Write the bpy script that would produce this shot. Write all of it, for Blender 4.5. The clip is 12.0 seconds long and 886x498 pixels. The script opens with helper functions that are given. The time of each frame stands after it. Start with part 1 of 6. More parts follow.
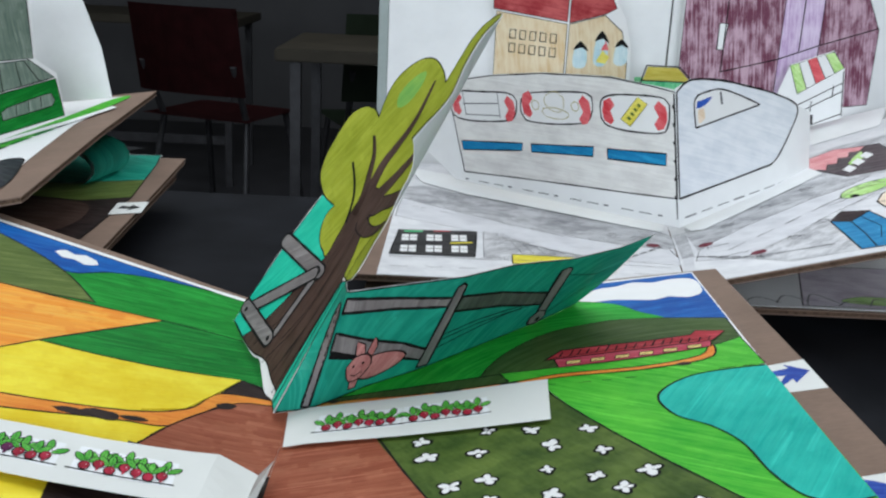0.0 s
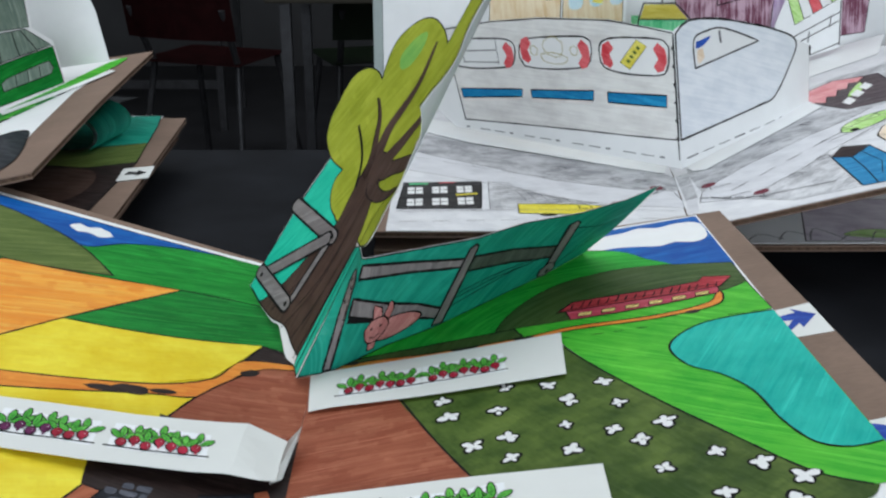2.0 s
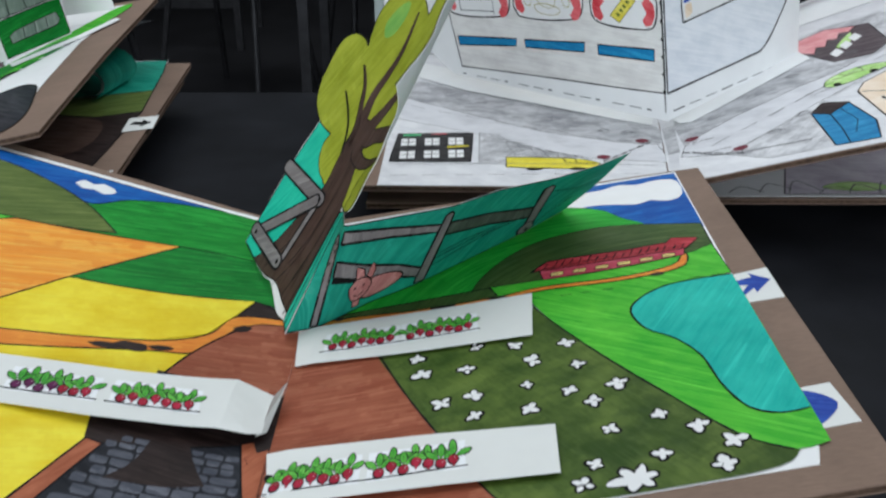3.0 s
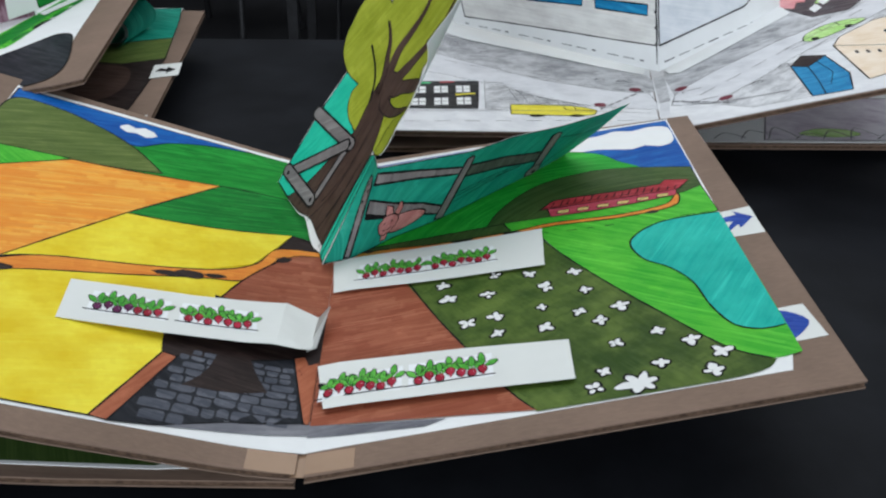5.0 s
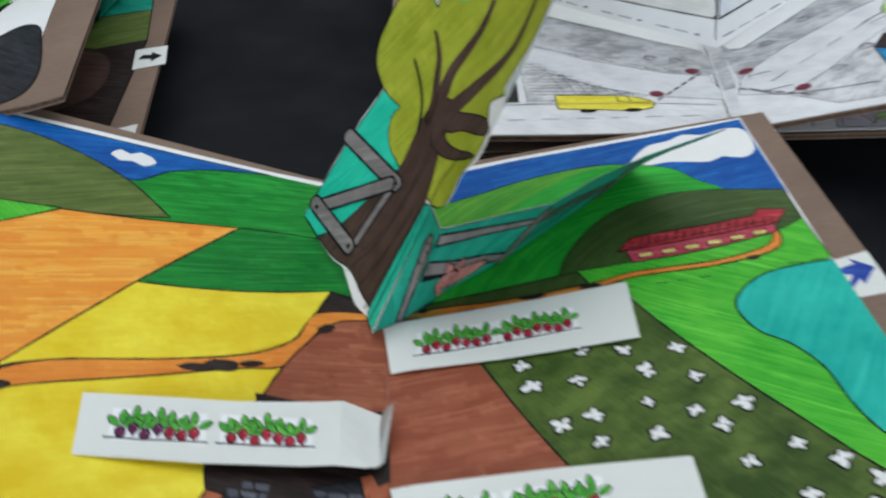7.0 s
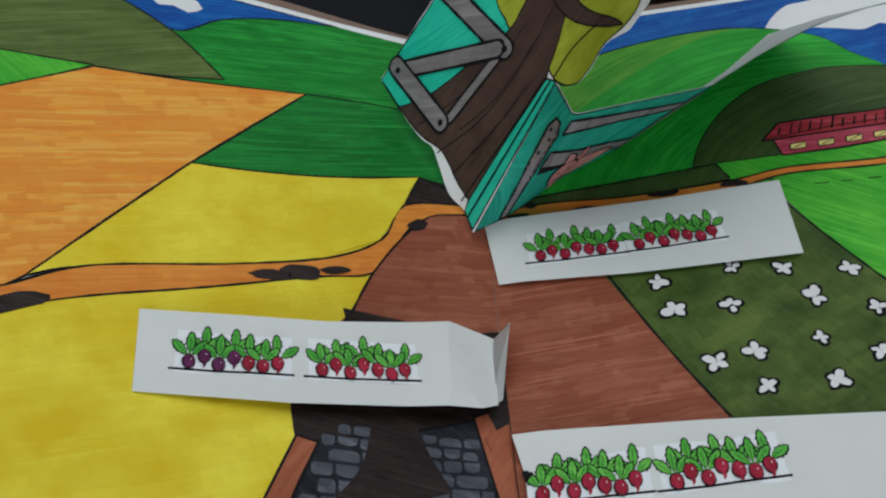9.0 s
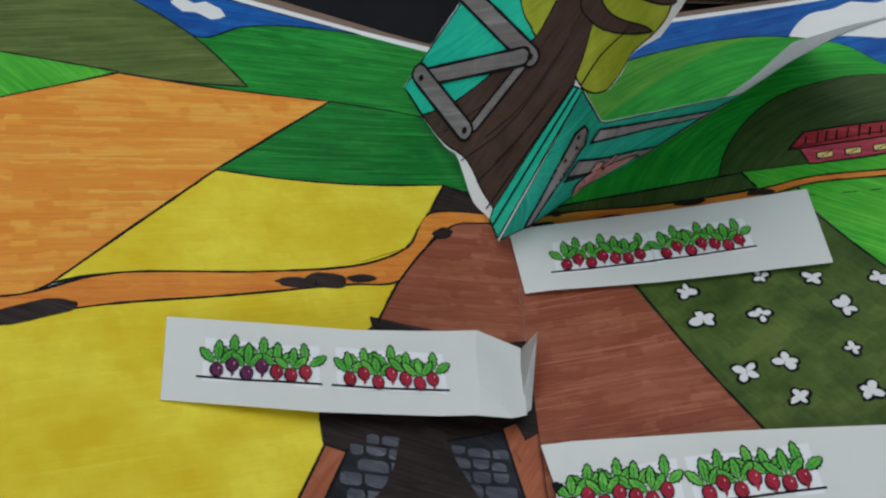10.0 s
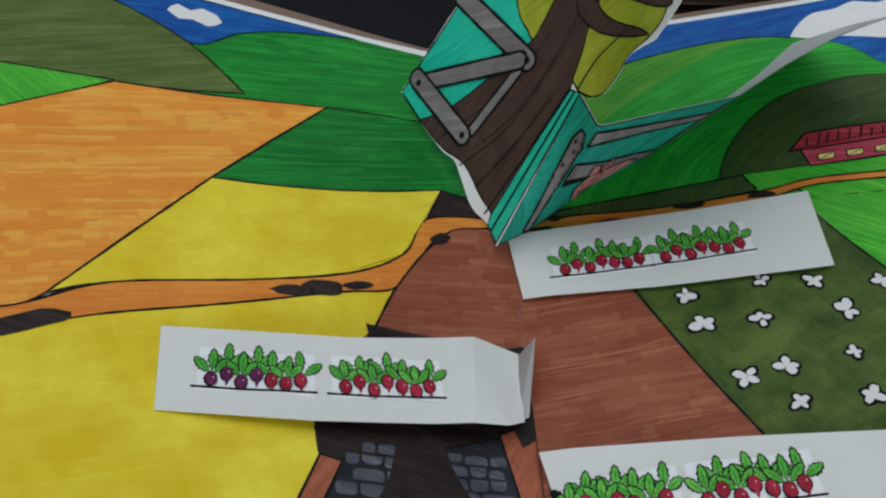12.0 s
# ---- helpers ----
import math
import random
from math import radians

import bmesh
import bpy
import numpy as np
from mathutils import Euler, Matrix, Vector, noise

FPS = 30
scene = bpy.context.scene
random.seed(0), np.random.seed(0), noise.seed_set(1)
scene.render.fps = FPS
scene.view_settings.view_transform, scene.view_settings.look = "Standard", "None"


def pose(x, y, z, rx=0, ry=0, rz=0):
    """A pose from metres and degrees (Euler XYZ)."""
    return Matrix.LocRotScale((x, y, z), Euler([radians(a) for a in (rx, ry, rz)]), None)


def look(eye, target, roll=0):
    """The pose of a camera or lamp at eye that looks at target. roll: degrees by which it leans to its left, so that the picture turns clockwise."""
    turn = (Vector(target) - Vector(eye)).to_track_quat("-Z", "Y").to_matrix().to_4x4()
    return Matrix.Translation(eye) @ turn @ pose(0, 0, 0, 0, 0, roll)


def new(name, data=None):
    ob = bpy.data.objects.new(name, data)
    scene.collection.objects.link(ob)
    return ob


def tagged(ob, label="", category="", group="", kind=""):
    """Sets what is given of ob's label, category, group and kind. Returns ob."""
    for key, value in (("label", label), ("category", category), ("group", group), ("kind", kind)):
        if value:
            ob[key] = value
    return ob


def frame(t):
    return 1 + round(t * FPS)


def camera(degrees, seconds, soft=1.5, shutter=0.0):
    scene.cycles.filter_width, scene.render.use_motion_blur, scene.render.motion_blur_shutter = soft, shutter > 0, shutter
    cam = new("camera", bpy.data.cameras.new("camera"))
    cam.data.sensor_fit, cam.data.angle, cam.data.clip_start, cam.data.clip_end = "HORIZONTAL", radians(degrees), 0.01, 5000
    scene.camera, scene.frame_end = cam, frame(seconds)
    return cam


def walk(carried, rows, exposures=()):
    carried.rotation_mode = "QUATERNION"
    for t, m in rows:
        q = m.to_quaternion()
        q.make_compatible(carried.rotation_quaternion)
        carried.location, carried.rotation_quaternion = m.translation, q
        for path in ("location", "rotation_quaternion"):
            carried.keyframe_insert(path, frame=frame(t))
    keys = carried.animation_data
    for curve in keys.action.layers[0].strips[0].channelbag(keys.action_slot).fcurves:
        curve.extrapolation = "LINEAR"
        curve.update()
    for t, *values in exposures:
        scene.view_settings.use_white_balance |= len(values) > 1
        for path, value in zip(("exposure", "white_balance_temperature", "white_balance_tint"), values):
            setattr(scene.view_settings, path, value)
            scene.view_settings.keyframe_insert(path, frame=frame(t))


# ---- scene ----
cam = camera(48.79, 12.0, 2.25, 0.5)
PATH = [
    (0, pose(0.07040, -0.43381, 0.23255, 73.341, -2.653, 0.040)),
    (0.5, pose(0.07106, -0.43164, 0.23391, 72.596, -1.933, 0.168)),
    (1, pose(0.05332, -0.43273, 0.24898, 71.222, -1.048, -0.539)),
    (1.5, pose(0.05405, -0.43492, 0.24648, 70.567, -0.924, -0.583)),
    (2, pose(0.06368, -0.43770, 0.24942, 69.332, -0.190, -0.884)),
    (2.5, pose(0.07095, -0.43799, 0.25539, 67.547, -0.830, -0.713)),
    (3, pose(0.08551, -0.45646, 0.28448, 64.379, 0.050, 0.363)),
    (3.5, pose(0.08186, -0.48516, 0.29878, 62.232, -0.197, 0.512)),
    (3.7, pose(0.07073, -0.49344, 0.30869, 61.672, -0.016, 0.280)),
    (5.3, pose(0.05934, -0.51390, 0.31264, 60.722, -0.747, -1.285)),
    (5.5, pose(0.06986, -0.51073, 0.31466, 60.433, -0.527, -1.761)),
    (6, pose(0.07843, -0.49832, 0.31690, 58.521, -0.469, -1.885)),
    (6.5, pose(0.07192, -0.47063, 0.33669, 55.891, 1.709, 2.043)),
    (7, pose(0.00644, -0.38778, 0.34370, 54.253, -0.626, -3.817)),
    (7.3, pose(-0.01363, -0.34159, 0.34350, 51.743, -0.408, -3.734)),
    (7.5, pose(-0.03252, -0.32357, 0.33080, 50.482, -1.725, -4.334)),
    (7.7, pose(-0.04322, -0.31782, 0.32308, 47.864, -2.174, -2.811)),
    (9.3, pose(-0.03990, -0.30180, 0.30721, 44.284, -2.461, -2.968)),
    (9.5, pose(-0.04114, -0.30217, 0.30548, 44.570, -2.518, -2.951)),
    (10, pose(-0.04837, -0.30038, 0.30809, 44.764, -2.293, -2.575)),
    (10.5, pose(-0.04980, -0.30052, 0.30433, 45.142, -3.433, -2.255)),
    (11, pose(-0.04493, -0.29839, 0.30706, 45.009, -2.054, -2.174)),
    (11.5, pose(-0.04365, -0.29691, 0.30737, 45.141, -1.496, -2.194)),
    (12, pose(-0.04306, -0.29798, 0.30718, 44.945, -1.518, -2.510)),
]
walk(cam, PATH, exposures=[(0.0, -0.05, 6350, 8), (2.0, -0.16, 6350, 8), (3.5, -0.22, 6350, 8), (5.5, -0.15, 6400, 8), (6.5, -0.08, 6450, 8), (7.0, -0.27, 6400, 7), (7.5, -0.42, 6400, 8), (9.3, -0.72, 6400, 8), (12.0, -0.72, 6400, 8)])

# ---------------------------------------------------------------- world and lights
world = bpy.data.worlds.new("world")
scene.world = world
world.use_nodes = True
world.node_tree.nodes["Background"].inputs[0].default_value = (0.62, 0.72, 0.9, 1)
world.node_tree.nodes["Background"].inputs[1].default_value = 0.06


def area_lamp(name, place, aim, size_x, size_y, power, rgb):
    data = bpy.data.lights.new(name, "AREA")
    data.shape, data.size, data.size_y = "RECTANGLE", size_x, size_y
    data.energy, data.color = power, rgb
    ob = new(name, data)
    ob.matrix_world = look(place, aim)
    return ob


# assumed ceiling tubes over the table; front fill added as an unseen south window
area_lamp("ceiling_tube_light", (0.1, 1.2, 2.03), (0.1, 1.2, 0), 4.4, 3.0, 84, (0.93, 0.97, 1.0))
area_lamp("window_daylight", (-0.4, -2.97, 0.85), (-0.4, 0.0, 0.85), 2.3, 1.3, 86, (0.86, 0.93, 1.0))

# ---------------------------------------------------------------- materials
MATS = {}


def lin(c):
    c = c / 255
    return c / 12.92 if c <= 0.04045 else ((c + 0.055) / 1.055) ** 2.4


def rgb_of(r, g, b, gain=1.0):
    return tuple(min(0.9, lin(v) * gain) for v in (r, g, b)) + (1,)


def base_mat(name, rough=0.6, spec=0.3, metal=0.0):
    m = bpy.data.materials.new(name)
    m.use_nodes = True
    b = m.node_tree.nodes["Principled BSDF"]
    b.inputs["Roughness"].default_value = rough
    b.inputs["Specular IOR Level"].default_value = spec
    b.inputs["Metallic"].default_value = metal
    MATS[name] = m
    return m, m.node_tree, b


def node(tree, sort, **values):
    n = tree.nodes.new(sort)
    for k, v in values.items():
        if isinstance(v, dict):
            for socket, value in v.items():
                n.inputs[socket].default_value = value
        elif k == "kind":
            n.data_type = v
        elif k == "blend":
            n.blend_type = v
    return n


def mapped(tree, turn, scale):
    co = tree.nodes.new("ShaderNodeTexCoord")
    turned = tree.nodes.new("ShaderNodeMapping")
    turned.inputs["Rotation"].default_value = tuple(radians(a) for a in turn)
    mp = tree.nodes.new("ShaderNodeMapping")
    mp.inputs["Scale"].default_value = scale
    tree.links.new(co.outputs["Object"], turned.inputs["Vector"])
    tree.links.new(turned.outputs[0], mp.inputs["Vector"])
    return mp


def curved(tree, centre, scale):
    """Coordinates for strokes that bend round a centre: along the arc, and across it."""
    co = tree.nodes.new("ShaderNodeTexCoord")
    mp = tree.nodes.new("ShaderNodeMapping")
    mp.inputs["Location"].default_value = (-centre[0], -centre[1], 0)
    cut = tree.nodes.new("ShaderNodeSeparateXYZ")
    tree.links.new(co.outputs["Object"], mp.inputs["Vector"])
    tree.links.new(mp.outputs[0], cut.inputs[0])
    angle = tree.nodes.new("ShaderNodeMath")
    angle.operation = "ARCTAN2"
    tree.links.new(cut.outputs[1], angle.inputs[0])
    tree.links.new(cut.outputs[0], angle.inputs[1])
    reach = tree.nodes.new("ShaderNodeVectorMath")
    reach.operation = "LENGTH"
    flatten = tree.nodes.new("ShaderNodeCombineXYZ")
    tree.links.new(cut.outputs[0], flatten.inputs[0])
    tree.links.new(cut.outputs[1], flatten.inputs[1])
    tree.links.new(flatten.outputs[0], reach.inputs[0])
    both = tree.nodes.new("ShaderNodeCombineXYZ")
    for source, slot, k in ((angle.outputs[0], 0, scale[0] * 0.1), (reach.outputs["Value"], 1, scale[1])):
        times = tree.nodes.new("ShaderNodeMath")
        times.operation = "MULTIPLY"
        times.inputs[1].default_value = k
        tree.links.new(source, times.inputs[0])
        tree.links.new(times.outputs[0], both.inputs[slot])
    return both


def ramp2(tree, source, lo, hi, a, b):
    r = tree.nodes.new("ShaderNodeValToRGB")
    r.color_ramp.elements[0].position, r.color_ramp.elements[0].color = lo, a
    r.color_ramp.elements[1].position, r.color_ramp.elements[1].color = hi, b
    tree.links.new(source, r.inputs["Fac"])
    return r


def marker(name, light, dark, turn=0.0, stroke=1.0, plane="xy", blotch=0.45, long=34.0, laps=0.2, block=34.0, centre=None, dry_share=0.3, lane=3.2):
    """Felt-tip marker on paper: separate passes of the pen side by side, each with its own tone and hard ends, darker where they overlap."""
    m, t, b = base_mat(name, 0.5, 0.14)
    around = (0, 0, turn)
    deep = tuple(0.82 * v * (0.55 + 0.45 * v / max(dark[:3])) for v in dark[:3]) + (1,)
    pale = tuple(min(0.85, v * 1.25 + 0.03) for v in light[:3]) + (1,)

    def strokes(along, across):
        return curved(t, centre, (along, across)) if centre else mapped(t, around, (along, across, 1))

    def calc(kind, first, second=None):
        n = t.nodes.new("ShaderNodeMath")
        n.operation = kind
        for slot, value in enumerate((first, second)):
            if isinstance(value, (int, float)):
                n.inputs[slot].default_value = value
            elif value is not None:
                t.links.new(value, n.inputs[slot])
        return n.outputs[0]

    big = mapped(t, (0, 0, 0), (34, 34, 34))
    n3 = node(t, "ShaderNodeTexNoise", inputs={"Scale": 1.0, "Detail": 4.0, "Roughness": 0.6})
    t.links.new(big.outputs[0], n3.inputs["Vector"])
    ragged = mapped(t, (0, 0, 0), (420, 420, 420))
    n7 = node(t, "ShaderNodeTexNoise", inputs={"Scale": 1.0, "Detail": 2.0})
    t.links.new(ragged.outputs[0], n7.inputs["Vector"])

    def passes(length, width, sway, shift):
        """One coat: the tone of each single pen stroke, and where its rim lies."""
        flow = strokes(1000 / length, 1000 / width)
        cut = t.nodes.new("ShaderNodeSeparateXYZ")
        t.links.new(flow.outputs[0], cut.inputs[0])
        wave = calc("MULTIPLY", calc("SUBTRACT", n3.outputs["Fac"], 0.5), sway)
        edge = calc("MULTIPLY", calc("SUBTRACT", n7.outputs["Fac"], 0.5), 0.5)
        v = calc("ADD", calc("ADD", calc("ADD", cut.outputs[1], wave), edge), shift)
        row = calc("FLOOR", v)
        start = t.nodes.new("ShaderNodeTexWhiteNoise")
        start.noise_dimensions = "1D"
        t.links.new(row, start.inputs["W"])
        u = calc("ADD", calc("ADD", cut.outputs[0], calc("MULTIPLY", start.outputs["Value"], 37.0)), calc("MULTIPLY", edge, 0.25))
        both = t.nodes.new("ShaderNodeCombineXYZ")
        t.links.new(row, both.inputs[0])
        t.links.new(calc("FLOOR", u), both.inputs[1])
        tone = t.nodes.new("ShaderNodeTexWhiteNoise")
        tone.noise_dimensions = "2D"
        t.links.new(both.outputs[0], tone.inputs["Vector"])
        rim = calc("LESS_THAN", calc("FRACT", v), 0.16)
        # stroke ends that overlap in stepped, drifting patches
        ends = t.nodes.new("ShaderNodeCombineXYZ")
        t.links.new(calc("ADD", calc("MULTIPLY", cut.outputs[0], 2.6), calc("MULTIPLY", start.outputs["Value"], 0.7)), ends.inputs[0])
        t.links.new(calc("MULTIPLY", row, 0.21), ends.inputs[1])
        drift = node(t, "ShaderNodeTexNoise", inputs={"Scale": 1.0, "Detail": 1.0, "Roughness": 0.5})
        t.links.new(ends.outputs[0], drift.inputs["Vector"])
        patch = ramp2(t, drift.outputs["Fac"], 0.545, 0.575, (0, 0, 0, 1), (1, 1, 1, 1))
        return tone.outputs["Value"], rim, patch.outputs["Color"]

    fine = strokes(long, 520 / stroke)
    n1 = node(t, "ShaderNodeTexNoise", inputs={"Scale": 1.0, "Detail": 3.0, "Roughness": 0.6, "Distortion": 0.5})
    t.links.new(fine.outputs[0], n1.inputs["Vector"])
    m1 = node(t, "ShaderNodeMix", kind="FLOAT", inputs={0: blotch})
    t.links.new(n1.outputs["Fac"], m1.inputs[2])
    t.links.new(n3.outputs["Fac"], m1.inputs[3])
    r = ramp2(t, m1.outputs[0], 0.36, 0.64, light, dark)
    # two coats of pen strokes of different width
    tone_a, rim_a, patch_a = passes(1000 / block * 1.5, lane * stroke, 2.2, 0.0)
    tone_b, rim_b, patch_b = passes(1000 / block * 0.9, lane * 0.62 * stroke, 3.5, 0.37)
    cover_a = node(t, "ShaderNodeMapRange", inputs={"From Min": 0.45, "From Max": 1.0, "To Min": 0.0, "To Max": min(0.9, laps * 2.9)})
    t.links.new(tone_a, cover_a.inputs["Value"])
    cover_b = node(t, "ShaderNodeMapRange", inputs={"From Min": 0.6, "From Max": 1.0, "To Min": 0.0, "To Max": min(0.8, laps * 2.0)})
    t.links.new(tone_b, cover_b.inputs["Value"])
    rims = calc("MULTIPLY", calc("MAXIMUM", rim_a, calc("MULTIPLY", rim_b, 0.6)), laps * 0.9)
    overlap = calc("MULTIPLY", calc("MAXIMUM", patch_a, calc("MULTIPLY", patch_b, 0.5)), min(0.7, laps * 2.4))
    cover = calc("MINIMUM", calc("ADD", calc("MAXIMUM", calc("MAXIMUM", cover_a.outputs[0], cover_b.outputs[0]), overlap), rims), 0.95)
    lap = node(t, "ShaderNodeMix", kind="RGBA")
    t.links.new(cover, lap.inputs[0])
    t.links.new(r.outputs["Color"], lap.inputs[6])
    lap.inputs[7].default_value = deep
    # thin gaps where the pen ran dry, more of them in some strokes than in others
    thin = strokes(long * 0.5, 1150 / stroke)
    n5 = node(t, "ShaderNodeTexNoise", inputs={"Scale": 1.0, "Detail": 2.0, "Roughness": 0.6, "Distortion": 0.2})
    t.links.new(thin.outputs[0], n5.inputs["Vector"])
    dry = ramp2(t, n5.outputs["Fac"], 0.52, 0.66, (0, 0, 0, 1), (dry_share, dry_share, dry_share, 1))
    thirst = node(t, "ShaderNodeMapRange", inputs={"From Min": 0.0, "From Max": 0.7, "To Min": 1.0, "To Max": 0.2})
    t.links.new(tone_a, thirst.inputs["Value"])
    gap = node(t, "ShaderNodeMix", kind="RGBA")
    t.links.new(calc("MULTIPLY", dry.outputs["Color"], thirst.outputs[0]), gap.inputs[0])
    t.links.new(lap.outputs[2], gap.inputs[6])
    gap.inputs[7].default_value = pale
    t.links.new(gap.outputs[2], b.inputs["Base Color"])
    # strokes that soaked in shine a little less than the dry paper between them
    shine = node(t, "ShaderNodeMapRange", inputs={"From Min": 0.35, "From Max": 0.65, "To Min": 0.42, "To Max": 0.6})
    t.links.new(n1.outputs["Fac"], shine.inputs["Value"])
    t.links.new(shine.outputs[0], b.inputs["Roughness"])
    grain = mapped(t, (0, 0, 0), (2500, 2500, 2500))
    n4 = node(t, "ShaderNodeTexNoise", inputs={"Scale": 1.0, "Detail": 2.0})
    t.links.new(grain.outputs[0], n4.inputs["Vector"])
    bump = node(t, "ShaderNodeBump", inputs={"Strength": 0.12, "Distance": 0.0002})
    t.links.new(n4.outputs["Fac"], bump.inputs["Height"])
    # slow cockling of the wet paper
    slow = mapped(t, (0, 0, 0), (45, 45, 45))
    n6 = node(t, "ShaderNodeTexNoise", inputs={"Scale": 1.0, "Detail": 1.0})
    t.links.new(slow.outputs[0], n6.inputs["Vector"])
    bump2 = node(t, "ShaderNodeBump", inputs={"Strength": 0.22, "Distance": 0.002})
    t.links.new(n6.outputs["Fac"], bump2.inputs["Height"])
    t.links.new(bump2.outputs[0], bump.inputs["Normal"])
    t.links.new(bump.outputs[0], b.inputs["Normal"])
    return m


def crayon(name, light, dark, turn=0.0, plane="xy", cover=0.5, long=30.0, fine_scale=900.0):
    """Coloured pencil: thin scratchy strokes that let the paper show through."""
    m, t, b = base_mat(name, 0.65, 0.2)
    around = (0, 0, turn) if plane == "xy" else (90, 0, turn)
    fine = mapped(t, around, (long, fine_scale, fine_scale if plane != "xy" else 1))
    n1 = node(t, "ShaderNodeTexNoise", inputs={"Scale": 1.0, "Detail": 4.0, "Roughness": 0.7, "Distortion": 0.4})
    t.links.new(fine.outputs[0], n1.inputs["Vector"])
    big = mapped(t, around, (45, 70, 60))
    n2 = node(t, "ShaderNodeTexNoise", inputs={"Scale": 1.0, "Detail": 3.0, "Roughness": 0.6})
    t.links.new(big.outputs[0], n2.inputs["Vector"])
    mx = node(t, "ShaderNodeMix", kind="FLOAT", inputs={0: 0.5})
    t.links.new(n1.outputs["Fac"], mx.inputs[2])
    t.links.new(n2.outputs["Fac"], mx.inputs[3])
    r = ramp2(t, mx.outputs[0], 0.43, 0.43 + 0.22 * (1.35 - cover), light, dark)
    t.links.new(r.outputs["Color"], b.inputs["Base Color"])
    return m


def plain(name, colour, rough=0.6, spec=0.3, var=0.12, scale=60.0, bump=0.0, metal=0.0):
    m, t, b = base_mat(name, rough, spec, metal)
    mp = mapped(t, (0, 0, 0), (scale, scale, scale))
    n = node(t, "ShaderNodeTexNoise", inputs={"Scale": 1.0, "Detail": 5.0, "Roughness": 0.6})
    t.links.new(mp.outputs[0], n.inputs["Vector"])
    a = tuple(v * (1 - var) for v in colour[:3]) + (1,)
    c = tuple(min(0.95, v * (1 + var)) for v in colour[:3]) + (1,)
    r = ramp2(t, n.outputs["Fac"], 0.35, 0.65, a, c)
    t.links.new(r.outputs["Color"], b.inputs["Base Color"])
    if bump:
        mp2 = mapped(t, (0, 0, 0), (scale * 18,) * 3)
        n2 = node(t, "ShaderNodeTexNoise", inputs={"Scale": 1.0, "Detail": 3.0})
        t.links.new(mp2.outputs[0], n2.inputs["Vector"])
        bp = node(t, "ShaderNodeBump", inputs={"Strength": bump, "Distance": 0.0004})
        t.links.new(n2.outputs["Fac"], bp.inputs["Height"])
        t.links.new(bp.outputs[0], b.inputs["Normal"])
    return m


def card(name, colour, turn=90.0):
    """Corrugated cardboard: brown liner with faint flute lines, fibres and stains."""
    m, t, b = base_mat(name, 0.75, 0.2)
    w = mapped(t, (0, 0, turn), (150, 150, 150))
    wave = node(t, "ShaderNodeTexWave", inputs={"Scale": 0.5, "Distortion": 0.8, "Detail": 2.0})
    t.links.new(w.outputs[0], wave.inputs["Vector"])
    f = mapped(t, (0, 0, turn), (900, 90, 900))
    n = node(t, "ShaderNodeTexNoise", inputs={"Scale": 1.0, "Detail": 5.0, "Roughness": 0.7})
    t.links.new(f.outputs[0], n.inputs["Vector"])
    g = mapped(t, (0, 0, 0), (18, 18, 18))
    n2 = node(t, "ShaderNodeTexNoise", inputs={"Scale": 1.0, "Detail": 4.0})
    t.links.new(g.outputs[0], n2.inputs["Vector"])
    m1 = node(t, "ShaderNodeMix", kind="FLOAT", inputs={0: 0.5})
    t.links.new(n.outputs["Fac"], m1.inputs[2])
    t.links.new(n2.outputs["Fac"], m1.inputs[3])
    a = tuple(v * 0.84 for v in colour[:3]) + (1,)
    c = tuple(v * 1.14 for v in colour[:3]) + (1,)
    r = ramp2(t, m1.outputs[0], 0.38, 0.62, a, c)
    t.links.new(r.outputs["Color"], b.inputs["Base Color"])
    bp = node(t, "ShaderNodeBump", inputs={"Strength": 0.15, "Distance": 0.0004})
    t.links.new(wave.outputs["Fac"], bp.inputs["Height"])
    t.links.new(bp.outputs[0], b.inputs["Normal"])
    return m


G = 1.05
PAPER = plain("white_drawing_paper", (0.83, 0.835, 0.84, 1), 0.62, 0.25, 0.03, 30, 0.1)
PAPER2 = plain("cream_strip_paper", (0.74, 0.75, 0.73, 1), 0.6, 0.25, 0.025, 25, 0.08)
INK = plain("black_ink_line", (0.009, 0.009, 0.010, 1), 0.6, 0.08, 0.2, 300)
PENCIL = plain("grey_pencil_line", (0.16, 0.16, 0.17, 1), 0.6, 0.2, 0.3, 400)
CARD = card("brown_cardboard", rgb_of(128, 107, 94))
CARD_EDGE = plain("cardboard_flute_core", rgb_of(88, 70, 58), 0.85, 0.1, 0.45, 420)
TAPE = plain("brown_packing_tape", rgb_of(158, 128, 104), 0.35, 0.45, 0.05, 40)

YELLOW = marker("yellow_marker", rgb_of(242, 222, 66, G), rgb_of(222, 192, 28, G), -20, 1.3, blotch=0.9, long=60, laps=0.05, block=60, dry_share=0.25)
ORANGE = marker("orange_marker", rgb_of(248, 176, 78, G), rgb_of(240, 150, 48, G), -18, 1.0, blotch=0.4, laps=0.2, block=30, dry_share=0.6)
ROAD_ORANGE = marker("road_orange_marker", rgb_of(242, 160, 66, G), rgb_of(214, 122, 46, G), -14, 1.0, blotch=0.5, laps=0.12)
GREEN = marker("grass_green_marker", rgb_of(40, 158, 56, G), rgb_of(6, 114, 38, G), -12, 0.9, blotch=0.4, laps=0.2, block=22, dry_share=0.6)
DGREEN = marker("deep_green_marker", rgb_of(30, 142, 52, G), rgb_of(4, 100, 36, G), -16, 0.9, blotch=0.4, laps=0.2, block=24, dry_share=0.6)
